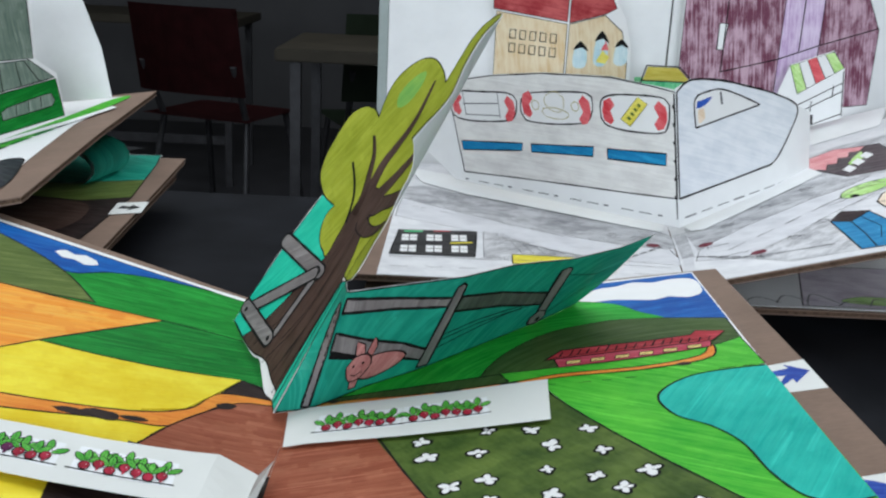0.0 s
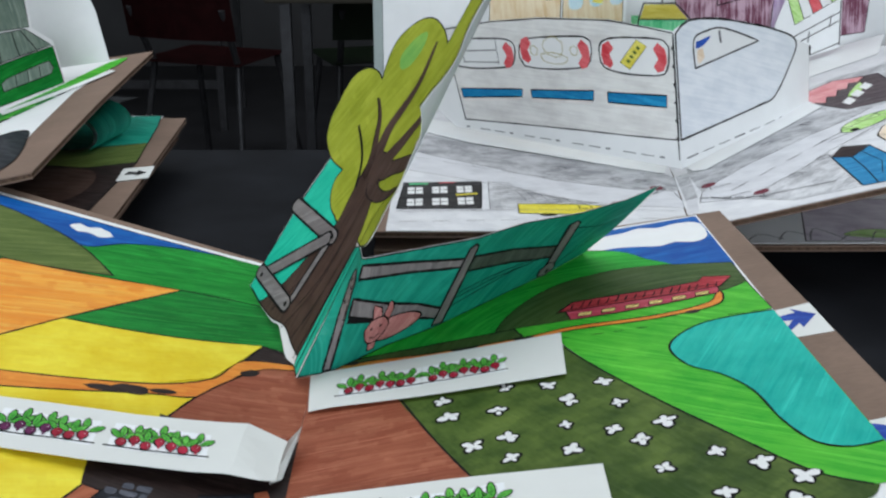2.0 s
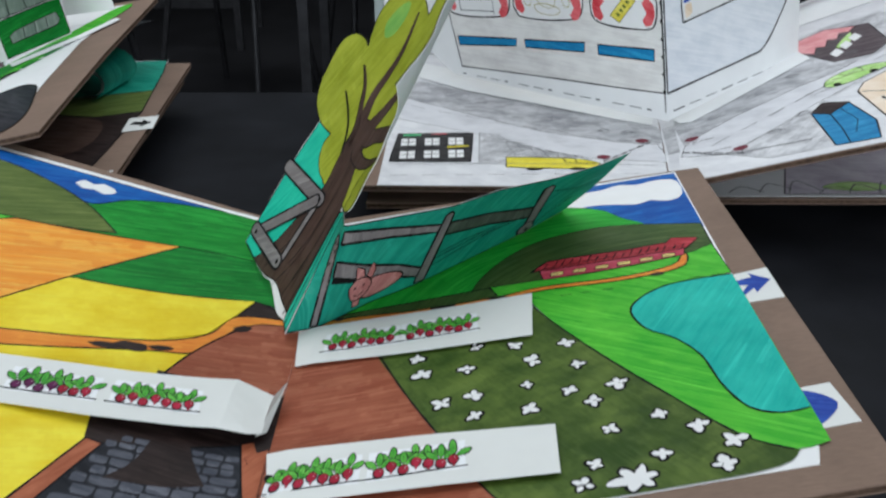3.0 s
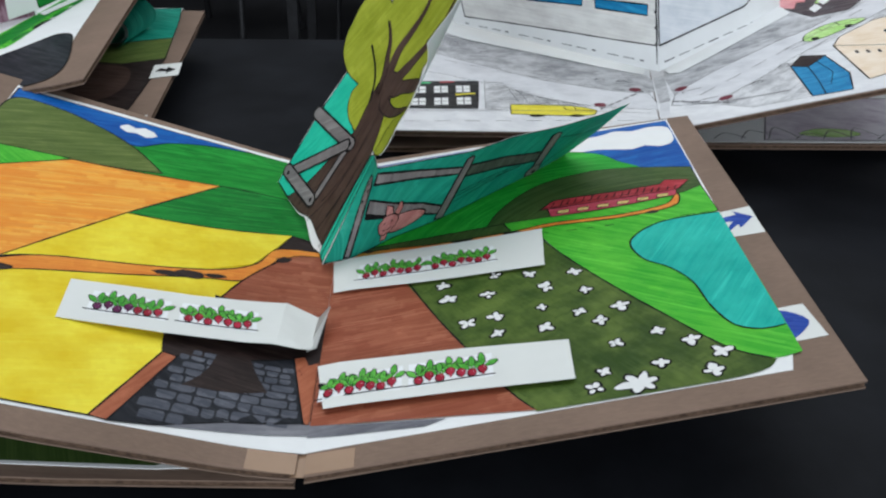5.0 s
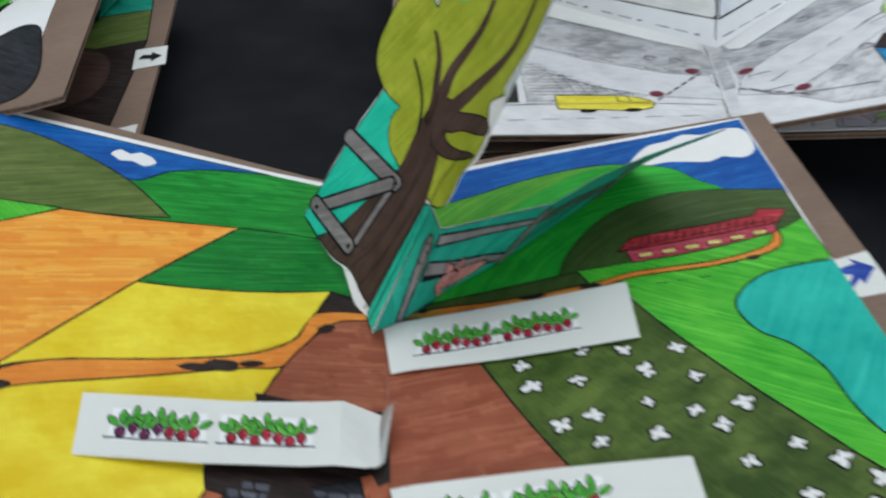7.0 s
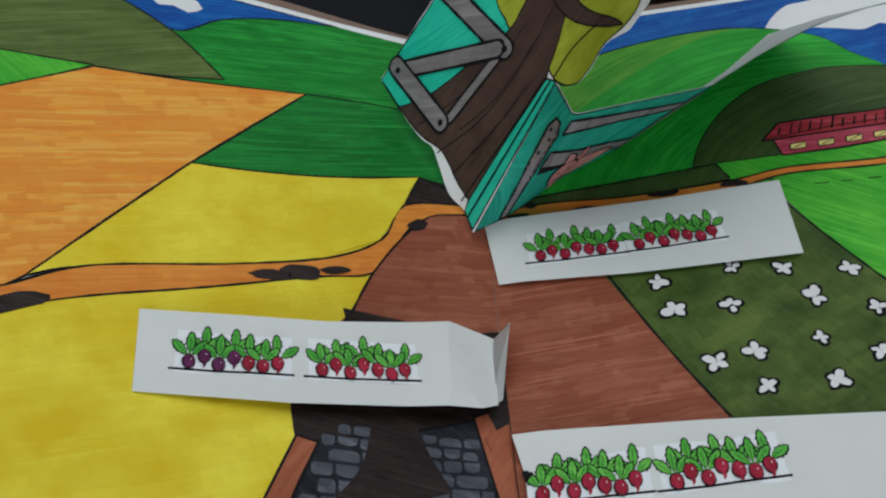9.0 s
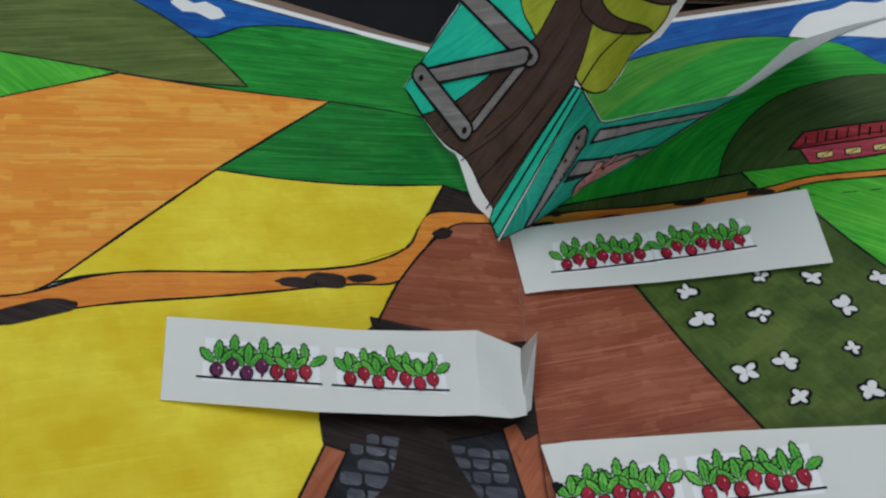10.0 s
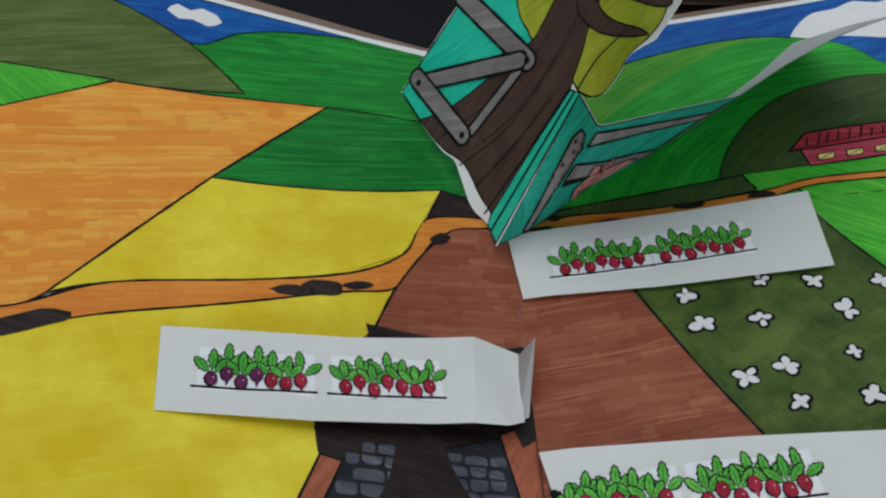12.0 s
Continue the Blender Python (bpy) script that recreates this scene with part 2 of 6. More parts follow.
LGREEN = marker("light_green_marker", rgb_of(104, 200, 62, G), rgb_of(50, 160, 42, G), 38, 1.0, blotch=0.5, laps=0.13, block=20, dry_share=0.5)
HILLGREEN = marker("hill_green_marker", rgb_of(108, 170, 56, G), rgb_of(60, 142, 42, G), 0, 1.0, blotch=0.4, laps=0.12, block=26, long=30, centre=(0.16, -0.03), dry_share=0.4)
HILLGREEN2 = marker("hill_deep_green_marker", rgb_of(62, 182, 60, G), rgb_of(26, 140, 44, G), 0, 1.0, blotch=0.4, laps=0.15, block=26, long=30, centre=(0.16, -0.03), dry_share=0.5)
OLIVE = marker("olive_marker", rgb_of(110, 124, 64, G), rgb_of(74, 92, 42, G), -28, 1.0, laps=0.15, block=22, dry_share=0.5)
DOLIVE = marker("dark_olive_marker", rgb_of(78, 98, 50, G), rgb_of(52, 74, 34, G), 0, 1.3, laps=0.13, block=26, long=30, centre=(0.2, -0.05))
FIELD = marker("field_green_marker", rgb_of(98, 117, 54, G), rgb_of(50, 72, 26, G), 60, 1.9, blotch=0.9, long=110, laps=0.12, block=80, dry_share=0.12)
BROWN = marker("brown_marker", rgb_of(172, 104, 78, G), rgb_of(140, 80, 58, G), -4, 1.3, blotch=0.5, long=44, laps=0.22, block=34, dry_share=0.6)
RUST = marker("rust_marker", rgb_of(180, 106, 76, G), rgb_of(146, 82, 56, G), -60, 1.1, laps=0.1)
DBROWN = marker("dark_brown_marker", rgb_of(58, 45, 42, G), rgb_of(30, 22, 22, G), 10, 1.2)
BLUE = marker("sky_blue_marker", rgb_of(22, 108, 186, G), rgb_of(8, 74, 150, G), -10, 1.2, laps=0.16)
TEAL_POND = marker("pond_teal_marker", rgb_of(50, 190, 174, G), rgb_of(14, 160, 150, G), -58, 1.7, blotch=0.6, laps=0.06, dry_share=0.45)
SLATE = marker("slate_grey_marker", rgb_of(46, 48, 56, G), rgb_of(22, 24, 30, G), 40, 1.6, blotch=0.7)
WASH = marker("grey_wash_marker", rgb_of(140, 140, 146, G), rgb_of(98, 98, 106, G), -10, 1.4, blotch=0.7, laps=0.1)
STONE = marker("stone_grey_marker", rgb_of(108, 110, 120, G), rgb_of(62, 65, 74, G), 15, 1.0, blotch=0.7)
TEAL = marker("teal_marker", rgb_of(56, 200, 170, G), rgb_of(30, 174, 148, G), 35, 1.5, laps=0.06)
# the teal above, darkened for the fence panel's shaded side
SHADED_TEAL = marker("shaded_teal_marker", rgb_of(46, 166, 142, G), rgb_of(24, 130, 114, G), 20, 1.6, laps=0.12)
TRUNK = marker("trunk_brown_marker", rgb_of(84, 66, 59, G), rgb_of(58, 43, 38, G), 12, 1.7, blotch=0.7, laps=0.08, dry_share=0.1)
CROWN = marker("leaf_olive_marker", rgb_of(170, 178, 62, G), rgb_of(134, 144, 36, G), 30, 2.4, blotch=0.7, laps=0.1, block=60)
DARK_RAIL = marker("dark_rail_grey_marker", rgb_of(92, 98, 92, G), rgb_of(62, 68, 64, G), 60, 1.4, laps=0.14)
BLOTCH = marker("leaf_green_blotch_marker", rgb_of(142, 184, 84, G), rgb_of(100, 160, 80, G), 30, 2.0, blotch=0.8, laps=0.06)
RAIL = marker("rail_grey_marker", rgb_of(142, 137, 137, G), rgb_of(108, 103, 104, G), 60, 1.4, laps=0.14)
SHED = marker("shed_wall_marker", rgb_of(206, 92, 110, G), rgb_of(176, 62, 84, G), 15, 0.8)
PINK = marker("pink_marker", rgb_of(206, 146, 142, G), rgb_of(166, 98, 98, G), 20, 1.2)
RED = marker("roof_red_marker", rgb_of(196, 72, 82, G), rgb_of(160, 44, 54, G), 15, 1.0)
LEAF = marker("radish_leaf_marker", rgb_of(126, 206, 88, G), rgb_of(72, 164, 62, G), 50, 0.6, blotch=0.5, long=160)
BULB = marker("radish_red_marker", rgb_of(190, 46, 74, G), rgb_of(138, 24, 48, G), 70, 0.7, blotch=0.5, long=160)
PURPLE = marker("radish_purple_marker", rgb_of(128, 50, 104, G), rgb_of(84, 28, 70, G), 70, 0.7, blotch=0.5, long=160)
ARROW = marker("arrow_blue_marker", rgb_of(60, 100, 190, G), rgb_of(32, 62, 148, G), 20, 1.0)
WINDOW_Y = plain("pale_yellow_window_fill", rgb_of(236, 214, 130), 0.6)
SLIP = plain("bright_print_paper", (0.86, 0.875, 0.90, 1), 0.55, 0.25, 0.02)
WHITE_INK = plain("bare_white_paper", (0.8, 0.8, 0.8, 1), 0.6, 0.25, 0.02)

# ---------------------------------------------------------------- helpers for paper work
from mathutils.geometry import delaunay_2d_cdt


def part(name, bm, material, parent, label="", smooth=False):
    """One mesh object under a thing or a part, in its parent's own coordinates."""
    me = bpy.data.meshes.new(name)
    bm.to_mesh(me)
    bm.free()
    for mat in material if isinstance(material, (list, tuple)) else (material,):
        me.materials.append(mat)
    if smooth:
        for p in me.polygons:
            p.use_smooth = True
    ob = new(name, me)
    if parent is not None:
        ob.parent = parent
        if parent.type == "EMPTY":
            ob.matrix_parent_inverse = parent.matrix_basis.inverted()
    if label:
        tagged(ob, label)
    return ob


def thing(name, place, label, category, group="", kind=""):
    ob = new(name)
    ob.location = place
    ob.empty_display_size = 0.02
    ob.matrix_basis = Matrix.Translation(place)
    return tagged(ob, label, category, group, kind)


def mm(points):
    return [(x / 1000, y / 1000) for x, y in points]


def spline(points, closed=True, step=0.004):
    """A smooth line through the points; a point given twice is a sharp corner."""
    n, out = len(points), []
    last = n if closed else n - 1
    for i in range(last):
        p1, p2 = Vector(points[i]), Vector(points[(i + 1) % n])
        if (p2 - p1).length < 1e-7:
            continue
        p0 = Vector(points[(i - 1) % n] if closed or i > 0 else points[i])
        p3 = Vector(points[(i + 2) % n] if closed or i + 2 < n else points[(i + 1) % n])
        k = max(1, int((p2 - p1).length / step))
        for j in range(k):
            f = j / k
            out.append(tuple(0.5 * ((2 * p1) + (p2 - p0) * f + (2 * p0 - 5 * p1 + 4 * p2 - p3) * f * f + (3 * p1 - p0 - 3 * p2 + p3) * f**3)))
    if not closed:
        out.append(tuple(points[-1]))
    return out


def densify(points, step=0.012):
    out, n = [], len(points)
    for i in range(n):
        a, b = Vector(points[i]), Vector(points[(i + 1) % n])
        k = max(1, int((b - a).length / step))
        out += [tuple(a + (b - a) * (j / k)) for j in range(k)]
    return out


def fill(bm, outline, surf, lift, slot=0, grid=0.015):
    """Fills an outline with triangles that follow the sheet surf(x, y) -> z."""
    xs, ys = [p[0] for p in outline], [p[1] for p in outline]
    pts = [Vector(p) for p in outline]
    n = len(pts)
    if grid:
        gx = np.arange(min(xs) + grid / 2, max(xs), grid)
        gy = np.arange(min(ys) + grid / 2, max(ys), grid)
        pts += [Vector((x, y)) for x in gx for y in gy]
    vs, _, fs, _, _, _ = delaunay_2d_cdt(pts, [], [list(range(n))], 1, 1e-6)
    made = {}

    def at(i):
        if i not in made:
            made[i] = bm.verts.new((vs[i].x, vs[i].y, surf(vs[i].x, vs[i].y) + lift))
        return made[i]

    for f in fs:
        if len(f) < 3:
            continue
        a, b, c = (vs[i] for i in f[:3])
        if abs((b - a).cross(c - a)) < 1e-12:
            continue
        face = [at(i) for i in f]
        if (b - a).cross(c - a) < 0:
            face.reverse()
        try:
            bm.faces.new(face).material_index = slot
        except ValueError:
            pass


def ribbon(bm, line, width, surf, lift, slot=0, rng=None, taper=False):
    """A drawn line: a flat band of ink along a path, of slightly uneven width."""
    rows, n = [], len(line)
    for i, p in enumerate(line):
        a, b = Vector(line[max(0, i - 1)]), Vector(line[min(n - 1, i + 1)])
        d = b - a
        if d.length < 1e-9:
            continue
        d.normalize()
        w = width / 2 * (1 + (rng.uniform(-0.25, 0.25) if rng else 0))
        if taper:
            w *= max(0.15, min(1, 4 * (1 - i / max(1, n - 1))))
        side = Vector((-d.y, d.x)) * w
        rows.append([bm.verts.new((q.x, q.y, surf(q.x, q.y) + lift)) for q in (Vector(p) - side, Vector(p) + side)])
    for a, b in zip(rows, rows[1:]):
        bm.faces.new((a[0], b[0], b[1], a[1])).material_index = slot


RNG = random.Random(7)
LV = 0.00004  # thickness of one coat of ink


def region(name, points, surf, level, material, parent, label="", outline=0.0010, smooth=True, step=0.004, grid=0.011):
    """A coloured field of a drawing, with its black outline."""
    pts = mm(points)
    line = spline(pts, True, step) if smooth else densify(pts, min(0.012, step * 3))
    bm = bmesh.new()
    fill(bm, line, surf, level * LV, 0, grid)
    if outline:
        ribbon(bm, line + line[:1], outline, surf, level * LV + 0.00002, 1, RNG)
    return part(name, bm, [material, INK], parent, label)


def sheet(name, outline, surf, top, thick, material, parent, label="", grid=0.02):
    """A sheet of paper or board with thickness, its upper face at surf + top."""
    line = densify(outline, 0.01)
    bm = bmesh.new()
    fill(bm, line, surf, top, 0, grid)
    fill(bm, line, surf, top - thick, 0, grid)
    half = len(bm.faces) // 2
    bm.faces.ensure_lookup_table()
    for f in list(bm.faces)[half:]:
        f.normal_flip()
    up = [bm.verts.new((x, y, surf(x, y) + top)) for x, y in line]
    dn = [bm.verts.new((x, y, surf(x, y) + top - thick)) for x, y in line]
    n = len(line)
    for i in range(n):
        j = (i + 1) % n
        bm.faces.new((dn[i], dn[j], up[j], up[i]))
    bmesh.ops.remove_doubles(bm, verts=bm.verts, dist=1e-6)
    return part(name, bm, material, parent, label)


def board(name, outline, surf, top, parent, label="", thick=0.0042):
    """Corrugated board: two brown liners and a darker, slightly set-back fluted core between them."""
    ob = sheet(name, outline, surf, top, 0.0008, CARD, parent, label)
    cx = sum(p[0] for p in outline) / len(outline)
    cy = sum(p[1] for p in outline) / len(outline)
    inner = [(cx + (x - cx) * 0.994, cy + (y - cy) * 0.996) for x, y in outline]
    sheet("fluted_core", inner, surf, top - 0.0008, thick - 0.0016, CARD_EDGE, ob)
    sheet("lower_liner", outline, surf, top - thick + 0.0008, 0.0008, CARD, ob)
    return ob


def box(bm, lo, hi, slot=0):
    """An axis-aligned block."""
    v = [bm.verts.new((x, y, z)) for x in (lo[0], hi[0]) for y in (lo[1], hi[1]) for z in (lo[2], hi[2])]
    for f in ((0, 1, 3, 2), (4, 6, 7, 5), (0, 4, 5, 1), (2, 3, 7, 6), (0, 2, 6, 4), (1, 5, 7, 3)):
        bm.faces.new([v[i] for i in f]).material_index = slot


def tube(bm, a, b, r, sides=10):
    """A round bar from a to b."""
    a, b = Vector(a), Vector(b)
    m = (b - a).to_track_quat("Z", "Y").to_matrix()
    ra = [bm.verts.new(a + m @ Vector((r * math.cos(k * math.tau / sides), r * math.sin(k * math.tau / sides), 0))) for k in range(sides)]
    rb = [bm.verts.new(b + m @ Vector((r * math.cos(k * math.tau / sides), r * math.sin(k * math.tau / sides), 0))) for k in range(sides)]
    for k in range(sides):
        bm.faces.new((ra[k], ra[(k + 1) % sides], rb[(k + 1) % sides], rb[k]))
    bm.faces.new(ra[::-1])
    bm.faces.new(rb)


def disc(cx, cy, rx, ry, n=12, wob=0.0, turn=0.0):
    out = []
    for k in range(n):
        a = k * math.tau / n
        s = 1 + (RNG.uniform(-wob, wob) if wob else 0)
        x, y = rx * s * math.cos(a), ry * s * math.sin(a)
        out.append((cx + x * math.cos(turn) - y * math.sin(turn), cy + x * math.sin(turn) + y * math.cos(turn)))
    return out

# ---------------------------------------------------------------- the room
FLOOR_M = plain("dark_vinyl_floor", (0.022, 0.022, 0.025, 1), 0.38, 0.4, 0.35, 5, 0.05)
# wall grey here and steel below are kept dark for the dim room
WALL_M = plain("dimmed_grey_wall_paint", (0.06, 0.06, 0.064, 1), 0.8, 0.2, 0.08, 3)
CEIL_M = plain("white_ceiling_tile", (0.6, 0.6, 0.6, 1), 0.85, 0.1, 0.05, 4)
TABLE_M = plain("black_laminate", (0.0105, 0.0112, 0.0140, 1), 0.55, 0.07, 0.3, 14, 0.04)
STEEL = plain("dull_grey_steel", (0.05, 0.05, 0.055, 1), 0.5, 0.4, 0.2, 30, 0.0, 0.5)
GLASS_FRAME = plain("grey_window_frame", (0.35, 0.36, 0.38, 1), 0.5, 0.3, 0.1, 10)


def structure(name, boxes, material, label):
    bm = bmesh.new()
    for lo, hi in boxes:
        box(bm, lo, hi)
    return tagged(part(name, bm, material, None), label, kind="structure")


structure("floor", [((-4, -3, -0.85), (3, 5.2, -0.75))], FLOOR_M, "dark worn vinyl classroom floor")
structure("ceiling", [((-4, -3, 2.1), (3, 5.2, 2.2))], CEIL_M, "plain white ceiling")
structure("wall_north", [((-4.1, 5.2, -0.85), (3.1, 5.35, 2.2))], WALL_M, "grey painted back wall, darkened for the dim room")
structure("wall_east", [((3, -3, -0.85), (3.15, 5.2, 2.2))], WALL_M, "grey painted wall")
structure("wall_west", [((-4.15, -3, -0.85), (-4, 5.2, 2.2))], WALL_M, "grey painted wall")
# unseen wall; its window is assumed, to go with the added front fill
structure(
    "wall_south",
    [((-4.1, -3.15, -0.85), (-1.6, -3, 2.2)), ((0.8, -3.15, -0.85), (3.1, -3, 2.2)), ((-1.6, -3.15, -0.85), (0.8, -3, 0.15)), ((-1.6, -3.15, 1.55), (0.8, -3, 2.2))],
    WALL_M,
    "unseen grey painted wall with an assumed window opening",
)
structure("window_1", [((-1.6, -3.1, 0.15), (-1.54, -3.04, 1.55)), ((0.74, -3.1, 0.15), (0.8, -3.04, 1.55)), ((-0.43, -3.1, 0.21), (-0.37, -3.04, 1.49)), ((-1.54, -3.1, 0.15), (0.74, -3.04, 0.21)), ((-1.54, -3.1, 1.49), (0.74, -3.04, 1.55))], GLASS_FRAME, "grey frame of an assumed window, unseen")

# the black table on which all the books lie
table = thing("work_table", (0.1, 0.0, -0.75), "black laminate work table with dull steel legs", "table")
bm = bmesh.new()
box(bm, (-1.0, -0.75, -0.032), (1.1, 0.505, 0.0))
bmesh.ops.bevel(bm, geom=bm.edges[:], offset=0.003, segments=2, affect="EDGES")
part("tabletop", bm, TABLE_M, table)
for lx in (-0.92, 1.02):
    for ly in (-0.67, 0.42):
        bm = bmesh.new()
        tube(bm, (lx, ly, -0.75), (lx, ly, -0.032), 0.02)
        part("leg", bm, STEEL, table)

# furniture of the room behind; its dimness is put into these dark colours
DIM_TOP = plain("dimmed_desk_laminate", (0.028, 0.024, 0.017, 1), 0.6, 0.2, 0.2, 6)
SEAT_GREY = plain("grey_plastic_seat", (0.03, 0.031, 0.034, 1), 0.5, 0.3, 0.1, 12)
SEAT_GREEN = plain("dimmed_green_seat", (0.012, 0.022, 0.010, 1), 0.5, 0.3, 0.1, 12)
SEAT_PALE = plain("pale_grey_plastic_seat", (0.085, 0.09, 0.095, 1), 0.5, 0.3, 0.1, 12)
SEAT_RED = plain("dimmed_red_cloth", (0.028, 0.006, 0.007, 1), 0.8, 0.1, 0.2, 20)


def desk(x0, x1, y0, y1, top_z):
    d = thing("student_desk", ((x0 + x1) / 2, (y0 + y1) / 2, -0.75), "brown topped student desk darkened for the dim room, grey steel legs", "desk", "desks of the room")
    bm = bmesh.new()
    box(bm, (x0, y0, top_z - 0.034), (x1, y1, top_z))
    bmesh.ops.bevel(bm, geom=bm.edges[:], offset=0.004, segments=2, affect="EDGES")
    part("tabletop", bm, DIM_TOP, d)
    for x in (x0 + 0.05, x1 - 0.05):
        for y in (y0 + 0.05, y1 - 0.05):
            bm = bmesh.new()
            box(bm, (x - 0.014, y - 0.014, -0.75), (x + 0.014, y + 0.014, top_z - 0.035))
            part("leg", bm, STEEL, d)
    bm = bmesh.new()
    box(bm, (x0 + 0.066, y0 + 0.04, -0.57), (x1 - 0.066, y0 + 0.06, -0.535))
    part("footrail", bm, STEEL, d)


def chair(x, y, turn, seat_mat, label):
    c = thing("plastic_chair", (x, y, -0.75), label, "chair", "chairs of the room")
    c.matrix_basis = pose(x, y, -0.75, 0, 0, turn)
    def add(name, bm, mat, lab=""):
        ob = part(name, bm, mat, None, lab)
        ob.parent = c
        return ob
    bm = bmesh.new()
    rows = []
    for i in range(9):
        for_j = []
        for j in range(9):
            u, v = i / 8 - 0.5, j / 8 - 0.5
            for_j.append(bm.verts.new((u * 0.40, v * 0.40, 0.44 - 0.02 * math.cos(u * 3) * math.cos(v * 3) - 0.05 * max(0, -v - 0.35))))
        rows.append(for_j)
    for i in range(8):
        for j in range(8):
            bm.faces.new((rows[i][j], rows[i + 1][j], rows[i + 1][j + 1], rows[i][j + 1]))
    bmesh.ops.solidify(bm, geom=bm.faces[:], thickness=0.012)
    add("seat", bm, seat_mat)
    bm = bmesh.new()
    rows = []
    for i in range(9):
        rows.append([bm.verts.new(((i / 8 - 0.5) * 0.40, 0.20 + 0.05 * j / 6 - 0.05 * (1 - (2 * i / 8 - 1) ** 2) * -0.6, 0.52 + 0.28 * j / 6)) for j in range(7)])
    for i in range(8):
        for j in range(6):
            bm.faces.new((rows[i][j], rows[i + 1][j], rows[i + 1][j + 1], rows[i][j + 1]))
    bmesh.ops.solidify(bm, geom=bm.faces[:], thickness=0.012)
    add("backrest", bm, seat_mat)
    for sx in (-1, 1):
        for sy in (-1, 1):
            bm = bmesh.new()
            tube(bm, (sx * 0.20, sy * 0.22, 0), (sx * 0.16, sy * 0.13, 0.425), 0.011)
            add("leg", bm, STEEL)
        bm = bmesh.new()
        tube(bm, (sx * 0.16, 0.13, 0.425), (sx * 0.17, 0.225, 0.62), 0.011)
        add("back_post", bm, STEEL)
    return c


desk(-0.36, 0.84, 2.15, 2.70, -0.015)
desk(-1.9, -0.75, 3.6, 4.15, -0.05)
chair(-0.12, 2.98, 200, SEAT_GREEN, "green plastic chair darkened for the dim room, grey steel legs")
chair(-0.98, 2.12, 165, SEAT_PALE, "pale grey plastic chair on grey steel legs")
chair(-0.66, 2.95, 160, SEAT_RED, "red backed chair darkened for the dim room, on steel legs")
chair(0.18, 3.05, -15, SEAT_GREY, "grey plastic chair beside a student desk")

# ---------------------------------------------------------------- the farm book


def h_right(x, y):
    return 0.01512 + 0.16776 * x - 0.15425 * x * y


def h_left(x, y):
    near_fold = min(1.0, max(0.0, (x + 0.034) / 0.04))
    return 0.01452 - 0.2814 * x - 0.0335 * x * y + 0.0033 * near_fold * near_fold


farm = thing("pop_up_book", (0.0, 0.0, 0.0), "handmade farm pop-up book, felt-tip on brown cardboard, lying open", "book", "handmade pop-up books")

# lower pages and boards below the open spread
def h_low_left(x, y):
    return 0.0095 - 0.055 * x


def h_low_right(x, y):
    return 0.0080 + 0.045 * x


board("lower_cover", mm([(-250, -189), (-100, -188), (2, -184), (2, 150), (-250, 150)]), h_low_left, 0.0, farm, "brown corrugated cardboard back cover")
low = sheet("lower_page", mm([(-240, -181), (-60, -180), (-4, -174), (-4, 140), (-240, 140)]), h_low_left, 0.0006, 0.0005, PAPER, farm, "white page coloured green, mostly hidden")
region("green_field", [(-238, -179), (-110, -178.5), (-60, -178), (-46, -170), (-46, 60), (-238, 60)], h_low_left, 17, DOLIVE, low, outline=0, smooth=False)
board("lower_cover", mm([(8, -150), (150, -120), (150, 120), (8, 140)]), h_low_right, 0.0, farm, "brown corrugated cardboard under the open spread")

right_cover = board("right_cover", mm([(7, -188), (125, -185), (248, -181), (250, -10), (252, 158), (120, 153), (10, 148)]), h_right, -0.0006, farm, "brown corrugated cardboard cover")
left_cover = board("left_cover", mm([(3, -186), (-102, -192), (-246, -196), (-248, 0), (-246, 150), (-120, 141), (-46, 135), (6, 133)]), h_left, -0.0006, farm, "brown corrugated cardboard cover")
for side, surf in ((1, h_right), (-1, h_left)):
    o = 7 if side > 0 else 3
    sheet("tape", mm([(o, -187), (o + side * 22, -187), (o + side * 22, -174), (o, -174)]), surf, -0.00035, 0.00015, TAPE, right_cover if side > 0 else left_cover, "shiny brown packing tape")

sheet("spine_tape", mm([(1, -187), (9, -187), (9, -150), (1, -150)]), lambda x, y: 0.0146, 0.0, 0.0004, TAPE, farm, "brown packing tape over the spine")

right_page = sheet("right_page", mm([(6, -173), (24, -172), (80, -170.5), (222, -166), (230, -140), (232, -6), (236, 154), (167, 150), (90, 146), (6, 138)]), h_right, 0.0, 0.0005, PAPER, farm, "white paper page coloured with felt-tip fields")
left_page = sheet("left_page", mm([(6, -173), (-30, -174), (-86, -176), (-206, -180), (-214, 38), (-222, 137), (-163, 135), (-107, 132), (-60, 130), (6, 131)]), h_left, 0.0, 0.0005, PAPER, farm, "white paper page coloured with felt-tip fields")

# right page, from the sky down to the brown field
R = h_right
region("sky", [(6, 132), (90, 142), (167, 146), (235, 152), (233, 60), (120, 60), (6, 80)], R, 1, BLUE, right_page, outline=0, smooth=False)
region("cloud", [(157, 115), (164, 127), (174, 136), (186, 138), (197, 143), (208, 139), (221, 143), (233, 138), (232, 113), (222, 105), (212, 110), (203, 106), (190, 110), (178, 113), (165, 112)], R, 3, WHITE_INK, right_page, outline=0)
region("far_hill", [(6, 96), (40, 103), (65, 109), (89, 116), (122, 121), (150, 119), (178, 106), (190, 88), (200, 71), (200, 20), (6, 20)], R, 4, HILLGREEN, right_page)
